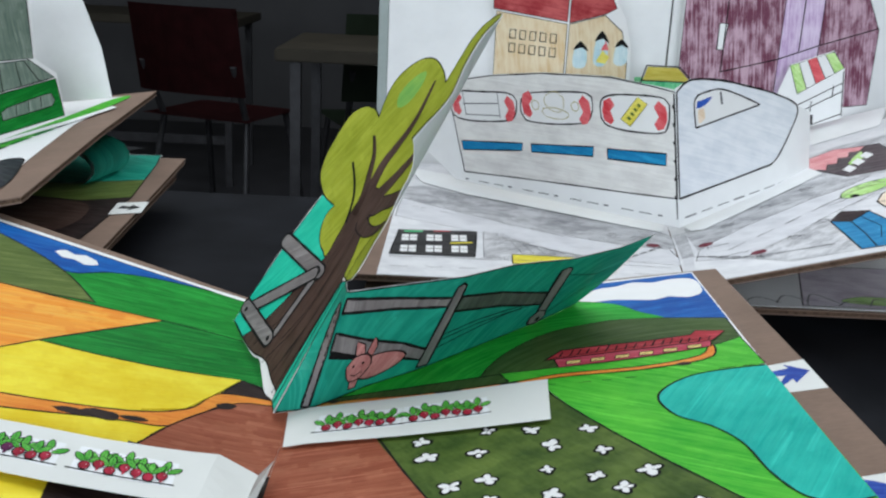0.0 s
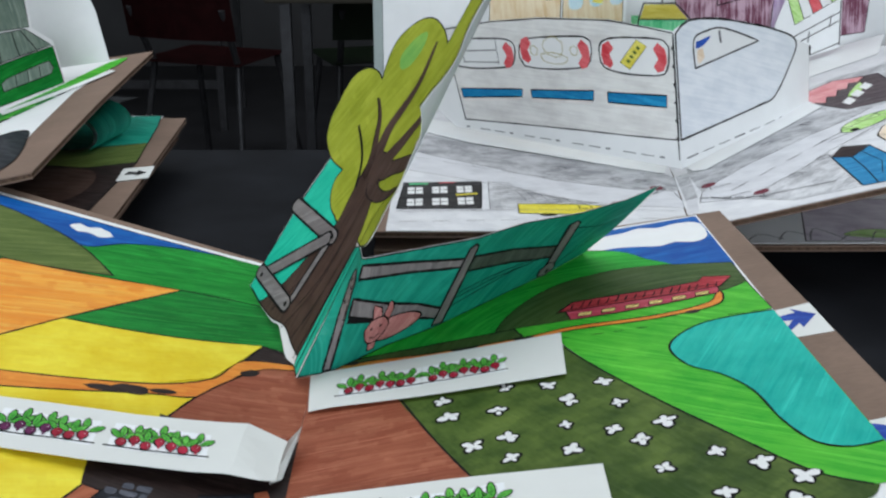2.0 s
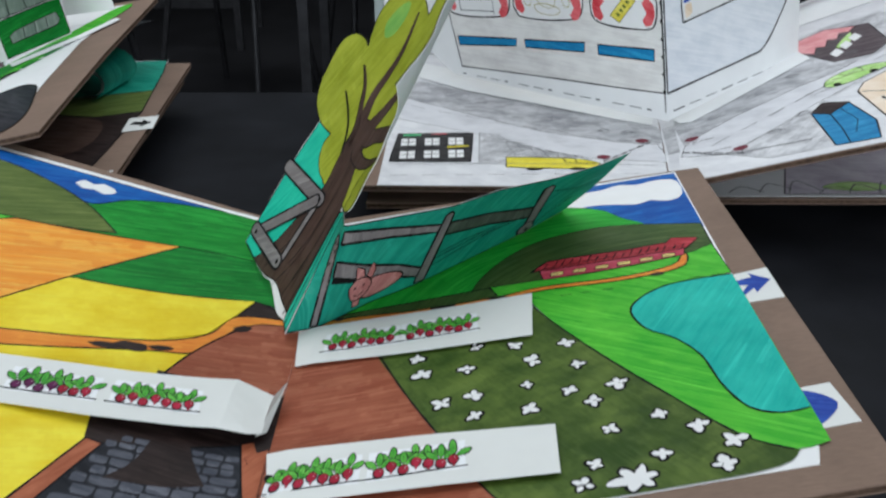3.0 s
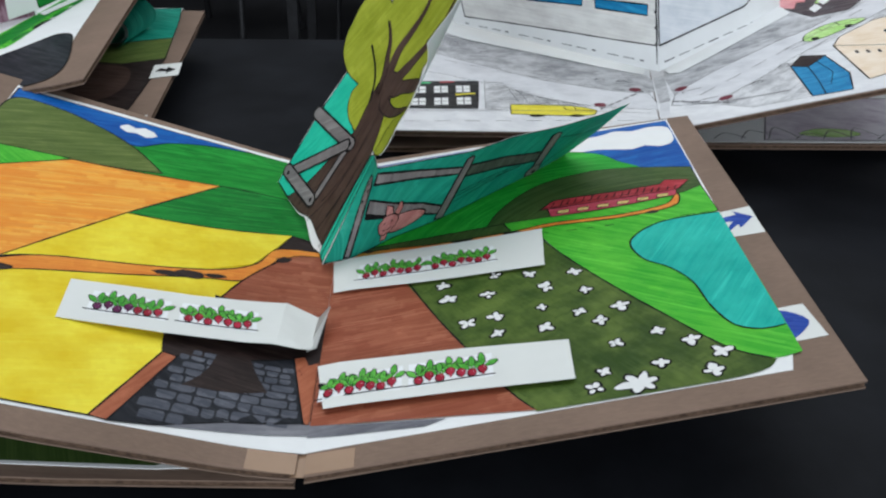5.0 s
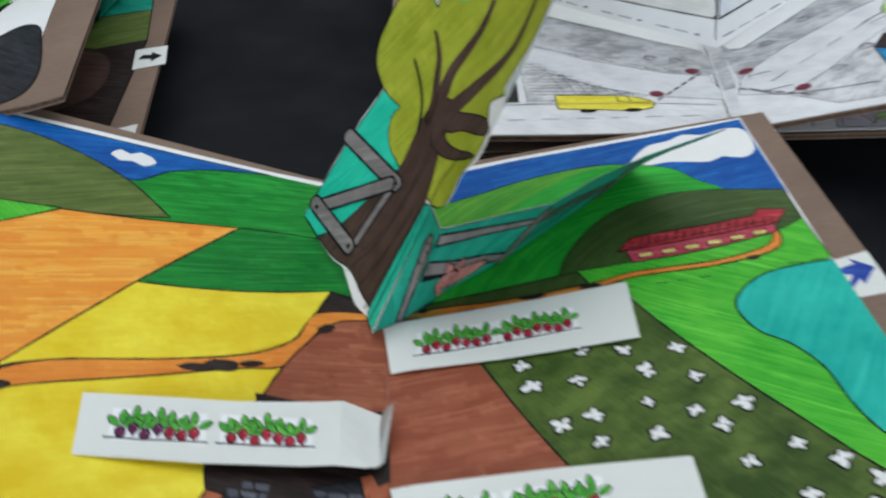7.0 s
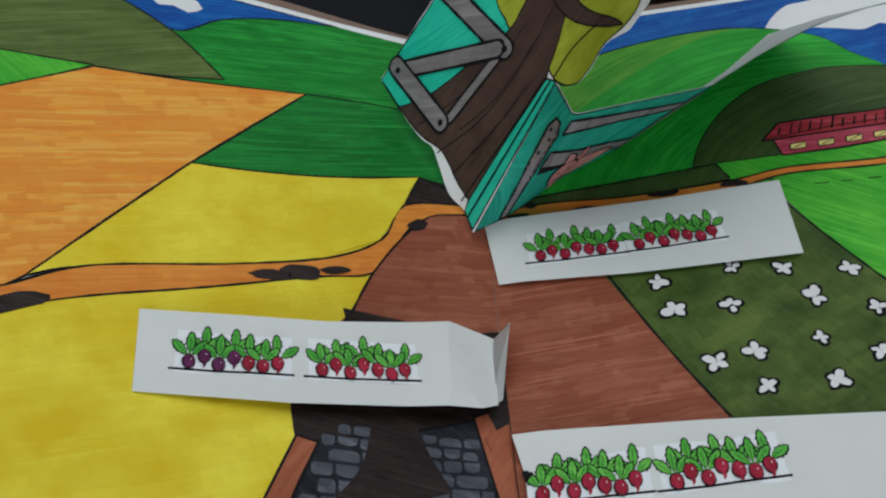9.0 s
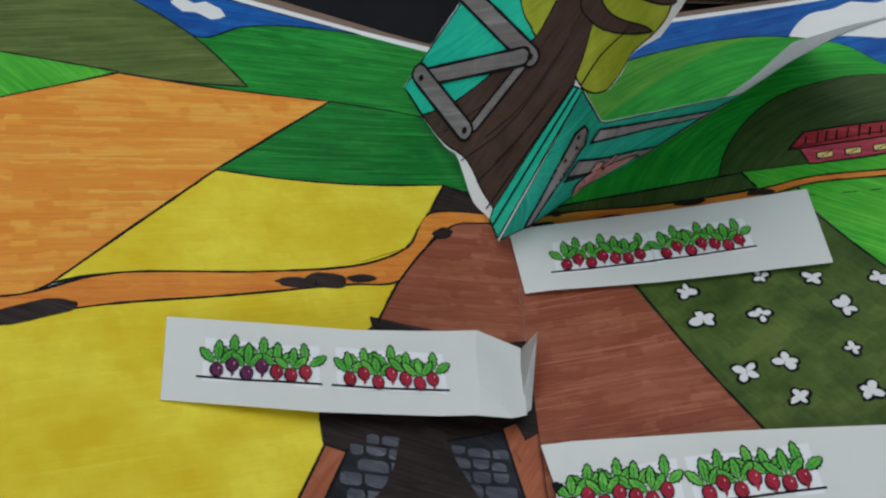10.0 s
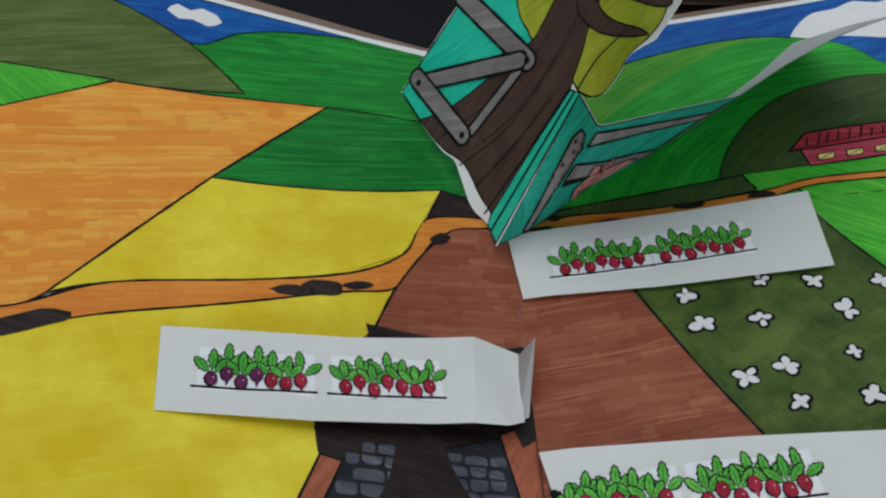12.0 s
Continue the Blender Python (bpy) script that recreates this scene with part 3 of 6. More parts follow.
region("near_hill", [(6, 10), (18, 40), (40, 56), (76, 84), (104, 104), (128, 116), (150, 118), (178, 106), (190, 88), (200, 71), (150, 70), (122, 50), (104, 16), (60, 8)], R, 5, HILLGREEN2, right_page, outline=0)
region("olive_hill", [(98, 17), (98, 17), (103, 30), (113, 46), (126, 60), (142, 71), (160, 76), (176, 78), (200, 74), (232, 64), (232, 64), (231, 22), (231, 22), (128, 8), (128, 8)], R, 7, DOLIVE, right_page, outline=0.0006)
region("verge", [(22, 8), (31, 11), (66, 14), (108, 18), (108, 18), (112, 7), (112, 7), (64, 3), (32, 4)], R, 8, DOLIVE, right_page)
region("grass_bank", [(108, 18.5), (108, 18.5), (140, 19), (181, 22), (214, 26), (231, 34), (231, 34), (232, -4), (232, -4), (140, -2), (112, 5), (112, 5)], R, 8.5, LGREEN, right_page, outline=0.0006)
region("meadow", [(128, 4), (146, -47), (164, -81), (179, -107), (195, -135), (204, -147), (217, -156), (230, -154), (230, -154), (230.5, -131), (231.9, -6), (231.9, -6), (200, 8), (160, 3)], R, 9, LGREEN, right_page, outline=0)
region("pond", [(176, -31), (182, -19), (196, -9), (213, -6), (231.8, -6), (231.8, -6), (230.2, -131), (230.2, -131), (219, -132), (208, -125), (202, -106), (199, -80), (191, -62), (180, -49)], R, 11, TEAL_POND, right_page, outline=0)
region("flower_field", [(44, -20), (64, -73), (81, -112), (99, -151), (110, -169), (110, -169), (200, -166), (218, -157), (218, -157), (204, -147), (195, -135), (179, -107), (164, -81), (146, -47), (130, -12), (130, -12)], R, 12, FIELD, right_page, outline=0)
for border in ([(44, -20), (64, -73), (81, -112), (99, -151), (109, -167)],
               [(128, 4), (130, -12), (146, -47), (164, -81), (179, -107), (195, -135), (204, -147), (216, -156)],
               [(230, -131), (219, -132), (208, -125), (202, -106), (199, -80), (191, -62), (180, -49), (176, -31), (182, -19), (196, -9), (213, -6), (231, -6)]):
    bm = bmesh.new()
    ribbon(bm, spline(mm(border), False), 0.0010, R, 14 * LV, 0, RNG)
    part("ink_line", bm, INK, right_page)
region("brown_field", [(6, -1), (6, -1), (30, -3), (44, -20), (51, -42), (64, -73), (81, -112), (99, -151), (110, -168), (110, -168), (62, -162), (6.5, -155), (6.5, -155)], R, 13, BROWN, right_page, outline=0)
region("farm_road", [(4, 3), (32, 6), (66, 4), (111, 6), (137, 10), (176, 8.5), (200, 12), (209, 17), (213, 26), (215.5, 26), (214, 16), (206, 8.5), (176, 4.5), (137, 6), (114, 1.5), (67, -3.5), (39, -3.5), (12, -1), (2, -3)], R, 14, ROAD_ORANGE, right_page)
for x, y, r in ((20, 0, 5), (48, -1, 6), (82, 3, 7), (112, 4, 6), (26, 6, 3), (196, 6, 4)):
    bm = bmesh.new()
    fill(bm, mm(disc(x, y, r, 2.0, 12, 0.15)), R, 16 * LV, 0, 0)
    part("road_stone", bm, DBROWN, right_page)

# the long red-roofed shed
region("shed_wall", [(136, 29), (164, 30), (190, 31), (216, 33), (214, 24.5), (186, 20.5), (163, 18.5), (137, 18)], R, 15, SHED, right_page, smooth=False)
region("shed_roof", [(131, 29), (141, 40), (160, 41), (185, 41), (208, 43), (212, 48.5), (226, 44), (217, 32.5), (190, 31), (164, 30)], R, 16, RED, right_page, smooth=False)
for k in range(6):
    x, y = 141 + 12.2 * k, 20.6 + 0.14 * k * k
    bm = bmesh.new()
    q = mm([(x, y), (x + 7.0, y + 0.5), (x + 8.0, y + 4.6), (x + 1.0, y + 4.1)])
    fill(bm, q, R, 17 * LV, 0, 0)
    ribbon(bm, q + q[:1], 0.0007, R, 18 * LV, 1)
    ribbon(bm, [q[0], q[2]], 0.0004, R, 18 * LV, 1)
    part("shed_window", bm, [WINDOW_Y, INK], right_page)
bm = bmesh.new()
for k in range(17):
    x = 139 + 4.7 * k + RNG.uniform(-0.6, 0.6)
    low_y, high = 31.6 + 0.09 * k, RNG.uniform(5.0, 8.5)
    ribbon(bm, mm([(x, low_y), (x + 0.42 * high, low_y + high)]), 0.0008, R, 19 * LV, 0, RNG)
ribbon(bm, mm([(132, 30), (164, 33.5), (190, 34.5), (216, 36)]), 0.0006, R, 19 * LV, 0)
part("roof_hatching", bm, INK, right_page)

region("grey_wash", [(6, -152), (15, -154), (25, -158), (46, -161), (70, -164), (60, -167.5), (46, -166.5), (21, -165), (6, -163)], R, 11, WASH, right_page, outline=0, smooth=False)

# white flowers of the dark field
SPOTS = [(70, -47), (73, -62), (99, -44), (118, -48), (142, -52), (94, -63), (125, -64), (145, -73), (160, -93), (121, -84), (97, -86), (82, -89), (97, -102), (121, -103), (139, -93), (148, -104), (152, -126), (173, -121), (186, -132), (197, -145), (169, -147), (190, -159), (143, -148), (137, -159)]


def flower(x, y, size, wide=1.0, n=4):
    """A few fat, uneven white petals that run into each other, in a thin broken ink rim."""
    bm = bmesh.new()
    first = RNG.uniform(0, 6.28)
    petals = []
    for k in range(n):
        a = first + k * math.tau / n + RNG.uniform(-0.3, 0.3)
        d = RNG.uniform(0.50, 0.82) * size
        petals.append((x + wide * d * math.cos(a), y + d * math.sin(a), a, RNG.uniform(0.75, 1.2), RNG.uniform(0.36, 0.50)))
    for i, (px, py, a, g, fat) in enumerate(petals):
        rim = RNG.uniform(0.8, 1.25)
        fill(bm, mm(disc(px + RNG.uniform(-0.2, 0.2), py + RNG.uniform(-0.2, 0.2), wide * size * 0.64 * g + rim, size * fat * g + rim, 14, 0.10, a)), R, (16 + i * 0.2) * LV, 1, 0)
    for i, (px, py, a, g, fat) in enumerate(petals):
        fill(bm, mm(disc(px, py, wide * size * 0.64 * g, size * fat * g, 14, 0.14, a)), R, (18 + i * 0.2) * LV, 0, 0)
    return part("flower", bm, [WHITE_INK, INK], right_page)


for x, y in SPOTS:
    flower(x, y, RNG.choice((2.4, 2.9, 3.2, 3.4, 3.8)))
flower(157, -160, 5.0, 1.5, 6)

# left page
L = h_left
region("green_hill", [(-140, 126), (-60, 126), (0, 125), (4, 20), (-20, 12), (-60, 12), (-120, 0), (-140, 40)], L, 1, GREEN, left_page, outline=0, smooth=False)
region("sky", [(-220, 133), (-220, 133), (-163, 130), (-107, 127), (-60, 126), (-60, 126), (-80, 122), (-97, 117), (-116, 107), (-132, 91), (-150, 97), (-170, 110), (-195, 117), (-219, 112), (-219, 112)], L, 2, BLUE, left_page)
region("cloud", [(-149, 113), (-145, 120), (-139, 117), (-134, 121), (-127, 118), (-124, 113), (-130, 107), (-137, 110), (-143, 108)], L, 4, WHITE_INK, left_page, outline=0)
region("olive_hill", [(-219, 112), (-195, 118), (-163, 107), (-133, 88), (-109, 62), (-109, 62), (-135, 55), (-161, 51), (-215, 46), (-215, 46)], L, 5, OLIVE, left_page)
region("grass_wedge", [(-214, 47), (-214, 47), (-161, 52), (-161, 52), (-212, 5), (-212, 5)], L, 6, LGREEN, left_page)
region("orange_field", [(-161, 51), (-161, 51), (-121, 56), (-73, 65), (-73, 65), (-116, 3), (-161, -70), (-161, -70), (-173, -80), (-210, -90), (-210, 10), (-210, 10)], L, 7, ORANGE, left_page)
region("green_wedge", [(-73, 65), (-73, 65), (-36, 69), (2, 68), (2, 68), (4, 15), (4, 15), (-22, 22), (-59, 12), (-89, 6), (-116, 3), (-116, 3)], L, 8, DGREEN, left_page)
region("yellow_field", [(-116, 3), (-116, 3), (-89, 6), (-59, 12), (-22, 23), (-22, 23), (-29, 3), (-39, -20), (-56, -34), (-95, -48), (-143, -61), (-161, -70), (-161, -70)], L, 9, YELLOW, left_page)
flap = sheet("pasted_flap", mm([(-50, 13), (-23, 22), (-30, 3), (-40, -21), (-57, -33)]), L, 0.0009, 0.0003, YELLOW, left_page, "yellow paper flap pasted on the page")
region("dark_corner", [(-22, 23), (-22, 23), (-4, 15), (4, 5), (4, 5), (-29, 4), (-29, 4)], L, 10, DBROWN, left_page)
region("yellow_foreground", [(-172, -84), (-139, -72), (-104, -61), (-64, -46), (-43, -40), (-43, -40), (-51, -63), (-70, -104), (-64, -120), (-71, -137), (-82, -174), (-82, -174), (-206, -178), (-206, -178), (-209, -92)], L, 10, YELLOW, left_page)
region("farm_road", [(-209, -84), (-173, -79), (-143, -61), (-95, -48), (-60, -36), (-39, -20), (-29, 3), (-4, 8), (3, 4), (-10, 0), (-24, -6), (-32, -20), (-43, -40), (-64, -47), (-104, -62), (-139, -74), (-171, -87), (-209, -96)], L, 12, ROAD_ORANGE, left_page)
region("brown_field", [(6, 2), (6, 2), (-10, 1), (-19, -2), (-31, -18), (-43, -41), (-51, -63), (-51, -63), (-20, -66), (6, -62), (6, -62)], L, 13, BROWN, left_page, outline=0)
bm = bmesh.new()
ribbon(bm, spline(mm([(2, 3), (-10, 1), (-19, -2), (-31, -18), (-43, -41), (-51, -63)]), False), 0.0009, L, 16 * LV, 0, RNG)
part("ink_line", bm, INK, left_page)
for x, y, rx, ry, a in ((-80, -50, 9, 2.6, 0.15), (-70, -46.5, 8, 4.0, 0.2), (-57, -42, 6, 2.2, 0.3), (-165, -84, 16, 4, 0.5), (-24, -8, 5, 3, 0.6)):
    bm = bmesh.new()
    fill(bm, mm(disc(x, y, rx, ry, 16, 0.12, a)), L, 16 * LV, 0, 0)
    part("road_stone", bm, DBROWN, left_page)
region("dark_soil", [(-71, -104), (-71, -104), (-51, -63), (-20, -66), (7, -62), (7, -62), (5, -104), (0, -112), (-30, -114), (-62, -121), (-68, -121)], L, 12, DBROWN, left_page, outline=0)
# dark bar laid flat on the page for the shadow at the cut
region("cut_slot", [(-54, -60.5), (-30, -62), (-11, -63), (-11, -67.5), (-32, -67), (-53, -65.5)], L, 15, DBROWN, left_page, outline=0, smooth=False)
region("rust_edge", [(-68, -119), (-61, -121), (-79, -175), (-87, -174)], L, 14, RUST, left_page, smooth=False)
region("cobbled_path", [(-61, -120), (-30, -112), (-6, -104), (0, -122), (5, -153), (-30, -160), (-60, -172), (-79, -175)], L, 13, SLATE, left_page, smooth=False)
region("grey_wash", [(-66, -173), (-54, -166), (-41, -160), (-24, -159), (-3, -151), (6, -152), (6, -162), (-2, -163), (-15, -165), (-39, -168.5), (-53, -171)], L, 11, WASH, left_page, outline=0, smooth=False)
region("rust_edge", [(-7, -103), (6, -97), (6, -154), (3, -154)], L, 14, RUST, left_page, smooth=False)

# drawn cobbles, row by row, larger towards the front
y = -112.0
row = 0
while y > -170:
    t_row = (-112 - y) / 58
    hgt = 4.6 + 3.8 * t_row
    x_lo, x_hi = -59 - 17 * t_row, -5 + 8 * min(1.0, t_row * 1.2)
    x = x_lo + (0 if row % 2 else 4)
    while x < x_hi - 3:
        w = RNG.uniform(5.5, 13.5) * (0.8 + 0.5 * t_row)
        w = min(w, x_hi - x)
        yy = y - (4 if x < -40 else 0) * t_row
        if yy - hgt > -172 + max(0, (x + 60) * 0.28):
            c = disc(x + w / 2, yy - hgt / 2 + RNG.uniform(-0.9, 0.9), w / 2 - 0.6, hgt / 2 - 0.55, 12, 0.05)
            c = [(x + w / 2 + (w / 2 - 0.5) * max(-1, min(1, 1.7 * (px - x - w / 2) / (w / 2))), yy - hgt / 2 + (hgt / 2 - 0.45) * max(-1, min(1, 1.7 * (py - yy + hgt / 2) / (hgt / 2)))) for px, py in c]
            bm = bmesh.new()
            fill(bm, mm(c), L, 15 * LV, 0, 0)
            part("cobble", bm, STONE, left_page)
        x += w
    y -= hgt
    row += 1
region("mud_patch", [(-42, -99), (-42, -99), (-32, -97), (-32, -97), (-24, -119), (-16, -134), (-16, -134), (-32, -139), (-55, -141), (-55, -141), (-46, -126)], L, 17, DBROWN, left_page, outline=0)

# drawn pull strips with radishes


def leaf_shape(x, y, length, width, turn):
    prof = ((0, 0.13), (0.22, 0.2), (0.33, 0.62), (0.42, 0.6), (0.52, 1.0), (0.6, 0.76), (0.7, 0.95), (0.8, 0.6), (0.88, 0.62), (1, 0.04))
    pts = [(length * a, width * b) for a, b in prof] + [(length * a, -width * b) for a, b in prof[-2::-1]]
    c, s = math.cos(turn), math.sin(turn)
    return [(x + px * c - py * s, y + px * s + py * c) for px, py in pts]


def radishes(parent, surf, origin, turn, pitch, size, purple=0):
    """A printed row of radishes: lobed leaves over round roots on a ground line."""
    c, s = math.cos(turn), math.sin(turn)

    def put(pts):
        return [((origin[0] + x * c - 1.2 * y * s) / 1000, (origin[1] + x * s + 1.2 * y * c) / 1000) for x, y in pts]

    highs = (2.2, 5.0, 2.0, 5.2, 3.6, 2.2, 4.2)
    count = len(highs)
    span = pitch * (count - 1)
    bm = bmesh.new()
    fill(bm, put([(-5 * size, -1.6 * size), (span + 5 * size, -1.6 * size), (span + 5 * size, 14.5 * size), (-5 * size, 14.5 * size)]), surf, 0.00004, 0, 0.005)
    ribbon(bm, put([(-7 * size, -0.3), (span * 0.3, -0.5), (span * 0.7, -0.2), (span + 6 * size, 0.0)]), 0.0009, surf, 0.0001, 1)
    part("picture_slip", bm, [SLIP, INK], parent, "pasted white slip with a black ground line")
    for rank, k in enumerate((1, 3, 6, 4, 0, 2, 5)):
        x, y = k * pitch, highs[k] * size + RNG.uniform(-0.3, 0.3)
        lift = 0.00012 + 0.00003 * rank
        lean = 0.35 if k == count - 1 else 0.0
        for i, d in enumerate((0.82, -0.72 - lean, -0.02)):
            a = math.pi / 2 + d + RNG.uniform(-0.12, 0.12)
            ln = 8.9 * size * RNG.uniform(0.9, 1.1) * (1.0 if abs(d) < 0.1 else 0.92)
            z = lift + 0.000009 * i
            bm = bmesh.new()
            fill(bm, put(leaf_shape(x - 0.25 * math.cos(a), y + 1.35 * size, ln * 1.09, 2.15 * size, a)), surf, z, 0, 0)
            fill(bm, put(leaf_shape(x, y + 1.6 * size, ln, 1.5 * size, a)), surf, z + 0.000005, 1, 0)
            ribbon(bm, put([(x + 0.2 * ln * math.cos(a), y + 1.6 * size + 0.2 * ln * math.sin(a)), (x + 0.8 * ln * math.cos(a), y + 1.6 * size + 0.8 * ln * math.sin(a))]), 0.0002, surf, z + 0.000008, 0)
            part("radish_leaf", bm, [INK, LEAF], parent)
        lift += 0.00025
        bm = bmesh.new()
        fill(bm, put(disc(x - 0.12 * size, y - 0.12 * size, 2.5 * size, 2.85 * size, 14, 0.05)), surf, lift, 0, 0)
        fill(bm, put(disc(x, y, 2.05 * size, 2.4 * size, 14, 0.05)), surf, lift + 0.000007, 1, 0)
        fill(bm, put(disc(x + 0.7 * size, y + 0.6 * size, 0.16 * size, 0.36 * size, 8)), surf, lift + 0.000014, 2, 0)
        if y > 3 * size:
            ribbon(bm, put([(x, y - 2.2 * size), (x + 0.25, y - 3.2 * size), (x - 0.1, max(0.1, y - 4.6 * size))]), 0.0012, surf, lift, 1, None, True)
        part("radish_root", bm, [INK, PURPLE if k < purple else BULB, WHITE_INK], parent)


def strip_surface(surf, start, end, profile):
    """The strip's own height over the page, by the share of its length."""
    a, d = Vector(start) / 1000, (Vector(end) - Vector(start)) / 1000
    keys = [k for k, _ in profile]
    vals = [v for _, v in profile]

    def at(x, y):
        f = (Vector((x, y)) - a).dot(d) / d.length_squared
        return surf(x, y) + float(np.interp(f, keys, vals))

    return at


s1 = strip_surface(h_right, (6, -20), (128, -20), ((0, 0.0018), (0.06, 0.003), (0.6, 0.0026), (1, 0.0030)))
strip_a = sheet("pull_strip", mm([(5, -3), (8, -39), (60, -42), (126.5, -43), (129.5, 0), (80, -2)]), s1, 0, 0.0004, PAPER2, farm, "white paper pull strip with printed radishes")
radishes(strip_a, s1, (26, -30), -0.02, 4.92, 0.95)
radishes(strip_a, s1, (66, -30), 0.02, 4.92, 0.95)
s3 = strip_surface(h_right, (9, -130), (130, -135), ((0, 0.003), (0.06, 0.0042), (0.6, 0.004), (1, 0.0030)))
strip_b = sheet("pull_strip", mm([(6, -111), (12, -147), (60, -149), (129, -152), (130, -120), (70, -115)]), s3, 0, 0.0004, PAPER2, farm, "white paper pull strip with printed radishes")
radishes(strip_b, s3, (13.5, -139), -0.03, 5.08, 0.98)
radishes(strip_b, s3, (57, -140), 0.0, 5.08, 0.98)
s2 = strip_surface(h_left, (-120, -98), (0, -84), ((0, 0.0012), (0.3, 0.0042), (0.7, 0.0075), (0.9, 0.0095), (0.96, 0.0065), (1.05, 0.004)))
strip_c = sheet("pull_strip", mm([(-123, -77), (-120, -111), (-70, -109.5), (-30, -106), (-4, -103), (2, -100), (3, -69), (-14, -66.5), (-60, -73)]), s2, 0, 0.0004, PAPER2, farm, "white paper pull strip with printed radishes, bent up at its slot", grid=0.008)
radishes(strip_c, s2, (-104, -100), 0.045, 4.84, 0.92, 4)
radishes(strip_c, s2, (-60, -97.5), 0.07, 4.84, 0.92)
# torn slot flap beside the bent strip
bm = bmesh.new()
q = [(-1, -100, 0.004), (4, -97, 0.0045), (9, -66, 0.011), (3, -70, 0.006)]
vv = [bm.verts.new((x / 1000, y / 1000, 0.016 + z)) for x, y, z in q]
bm.faces.new(vv)
bmesh.ops.solidify(bm, geom=bm.faces[:], thickness=0.0004)
part("torn_flap", bm, PAPER2, farm, "torn white paper flap at the slot")
# no hole is cut: flat dark colour gives the shade inside the slot
bm = bmesh.new()
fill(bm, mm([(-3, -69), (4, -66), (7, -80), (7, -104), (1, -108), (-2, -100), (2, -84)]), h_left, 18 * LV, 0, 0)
part("strip_slot", bm, DBROWN, farm, "flat dark patch for the shade in the cut slot")

# arrow tabs at the right edge
for pts, arrow in (
    ([(215, -9), (250, -3), (249, -37), (215, -38)], [(231, -14), (240, -12), (239, -7), (248, -17), (238, -29), (238, -24), (231, -31), (232, -26), (236, -20), (231, -19)]),
    ([(214, -117), (243, -115), (245, -144), (216, -146)], [(226, -119), (234, -120), (241, -130), (234, -140), (226, -143)]),
):
    tab = sheet("arrow_tab", mm(pts), h_right, -0.00015, 0.0003, PAPER2, farm, "white paper pull tab with a blue arrow")
    region("blue_arrow", arrow, h_right, 0.5, ARROW, tab, outline=0, smooth=len(arrow) < 8)

# the folded tree, standing on the spine
tree_at = Matrix(((0.4604, -0.4760, -0.7493, -0.0013), (0.3619, 0.8714, -0.3312, -0.0124), (0.8106, -0.1187, 0.5735, 0.0221), (0, 0, 0, 1)))


def flat(x, y):
    return 0.0


def tree_bend(a, b):
    # nearly flat, with the free edge curling up
    return -0.005 + 0.027 * a + 0.056 * b + 4.85 * max(0.0, 0.03 - b) ** 2 + 28 * max(0.0, -0.027 - b) ** 2


def placed(ob, m):
    ob.matrix_parent_inverse = Matrix.Identity(4)
    ob.matrix_basis = ob.parent.matrix_basis.inverted() @ m
    return ob


def tree_shape(name, points, level, material, parent, label="", outline=0.0010, smooth=True):
    return region(name, points, tree_bend, level * 2, material, parent, label, outline, smooth, 0.002, 0.004)


CROWN_LINE = [(105.6, 60.4), (105.6, 60.4), (108.6, 76), (114.7, 88.6), (121.7, 97), (133, 102), (142, 102), (151, 102), (161, 98.5), (166, 88), (165, 75), (160.6, 66), (160.6, 66), (167, 68.5), (179, 71), (189, 68), (198, 56), (199, 42), (193, 28), (185, 17), (185, 17), (197, 16), (211, 14), (219, 7), (221, -8), (214, -26), (200, -36), (181, -38), (168, -36), (157, -38), (147, -41), (137.5, -43)]
LEAF_END = [(94, -17.4), (85, -17), (77, -14.5), (72.7, -7.4), (71.5, 0), (71.5, 0)]
outer = [(0, 0), (0, 0), (3.6, 12), (4, 26), (11, 40), (15.4, 49), (15, 58), (18.6, 78), (22.6, 95), (24, 100.4), (24, 100.4), (38.5, 97.8), (78.3, 90.6), (110.4, 81), (110.4, 81)]
outer += CROWN_LINE[2:] + [(137.5, -43), (127.3, -34.3), (116, -33.2), (103.2, -28.9), (103.2, -28.9)] + LEAF_END
tree = sheet("tree_panel", spline(mm(outer), True, 0.003), tree_bend, 0.0, 0.0004, PAPER, farm, "folded standing paper tree with brown trunk and olive crown", grid=0.004)
placed(tree, tree_at)
INNER = [(78, 39.8), (80.1, 44.7), (83.5, 53), (90.6, 60.6), (99.5, 63.5)]
tree_shape("teal_ground", [(19.5, 80), (23, 94), (24.2, 99.6), (38.5, 97.2), (78.3, 89.8), (109.6, 80.2), (105.6, 60.4)] + INNER[::-1] + [(66, 44), (34, 62)], 1, TEAL, tree, smooth=False)
tree_shape("fold_band", [(0.6, 1), (3.5, 12), (8.5, 13.5), (40, 11), (70, 7), (71.2, 0.6)], 1, TEAL, tree, smooth=False)
tree_shape("tree_crown", [(71.5, 1), (76, 20), (78, 39.8)] + INNER[1:] + CROWN_LINE + [(137.5, -43), (135, -25), (129, -11), (121, -18), (112, -26), (103.4, -24), (103.4, -24)] + LEAF_END[:-1], 3, CROWN, tree, outline=0.0008)
tree_shape("green_blotch", [(168, 52), (176, 58), (187, 52), (191, 43), (182, 40), (171, 44)], 3.6, BLOTCH, tree, outline=0)
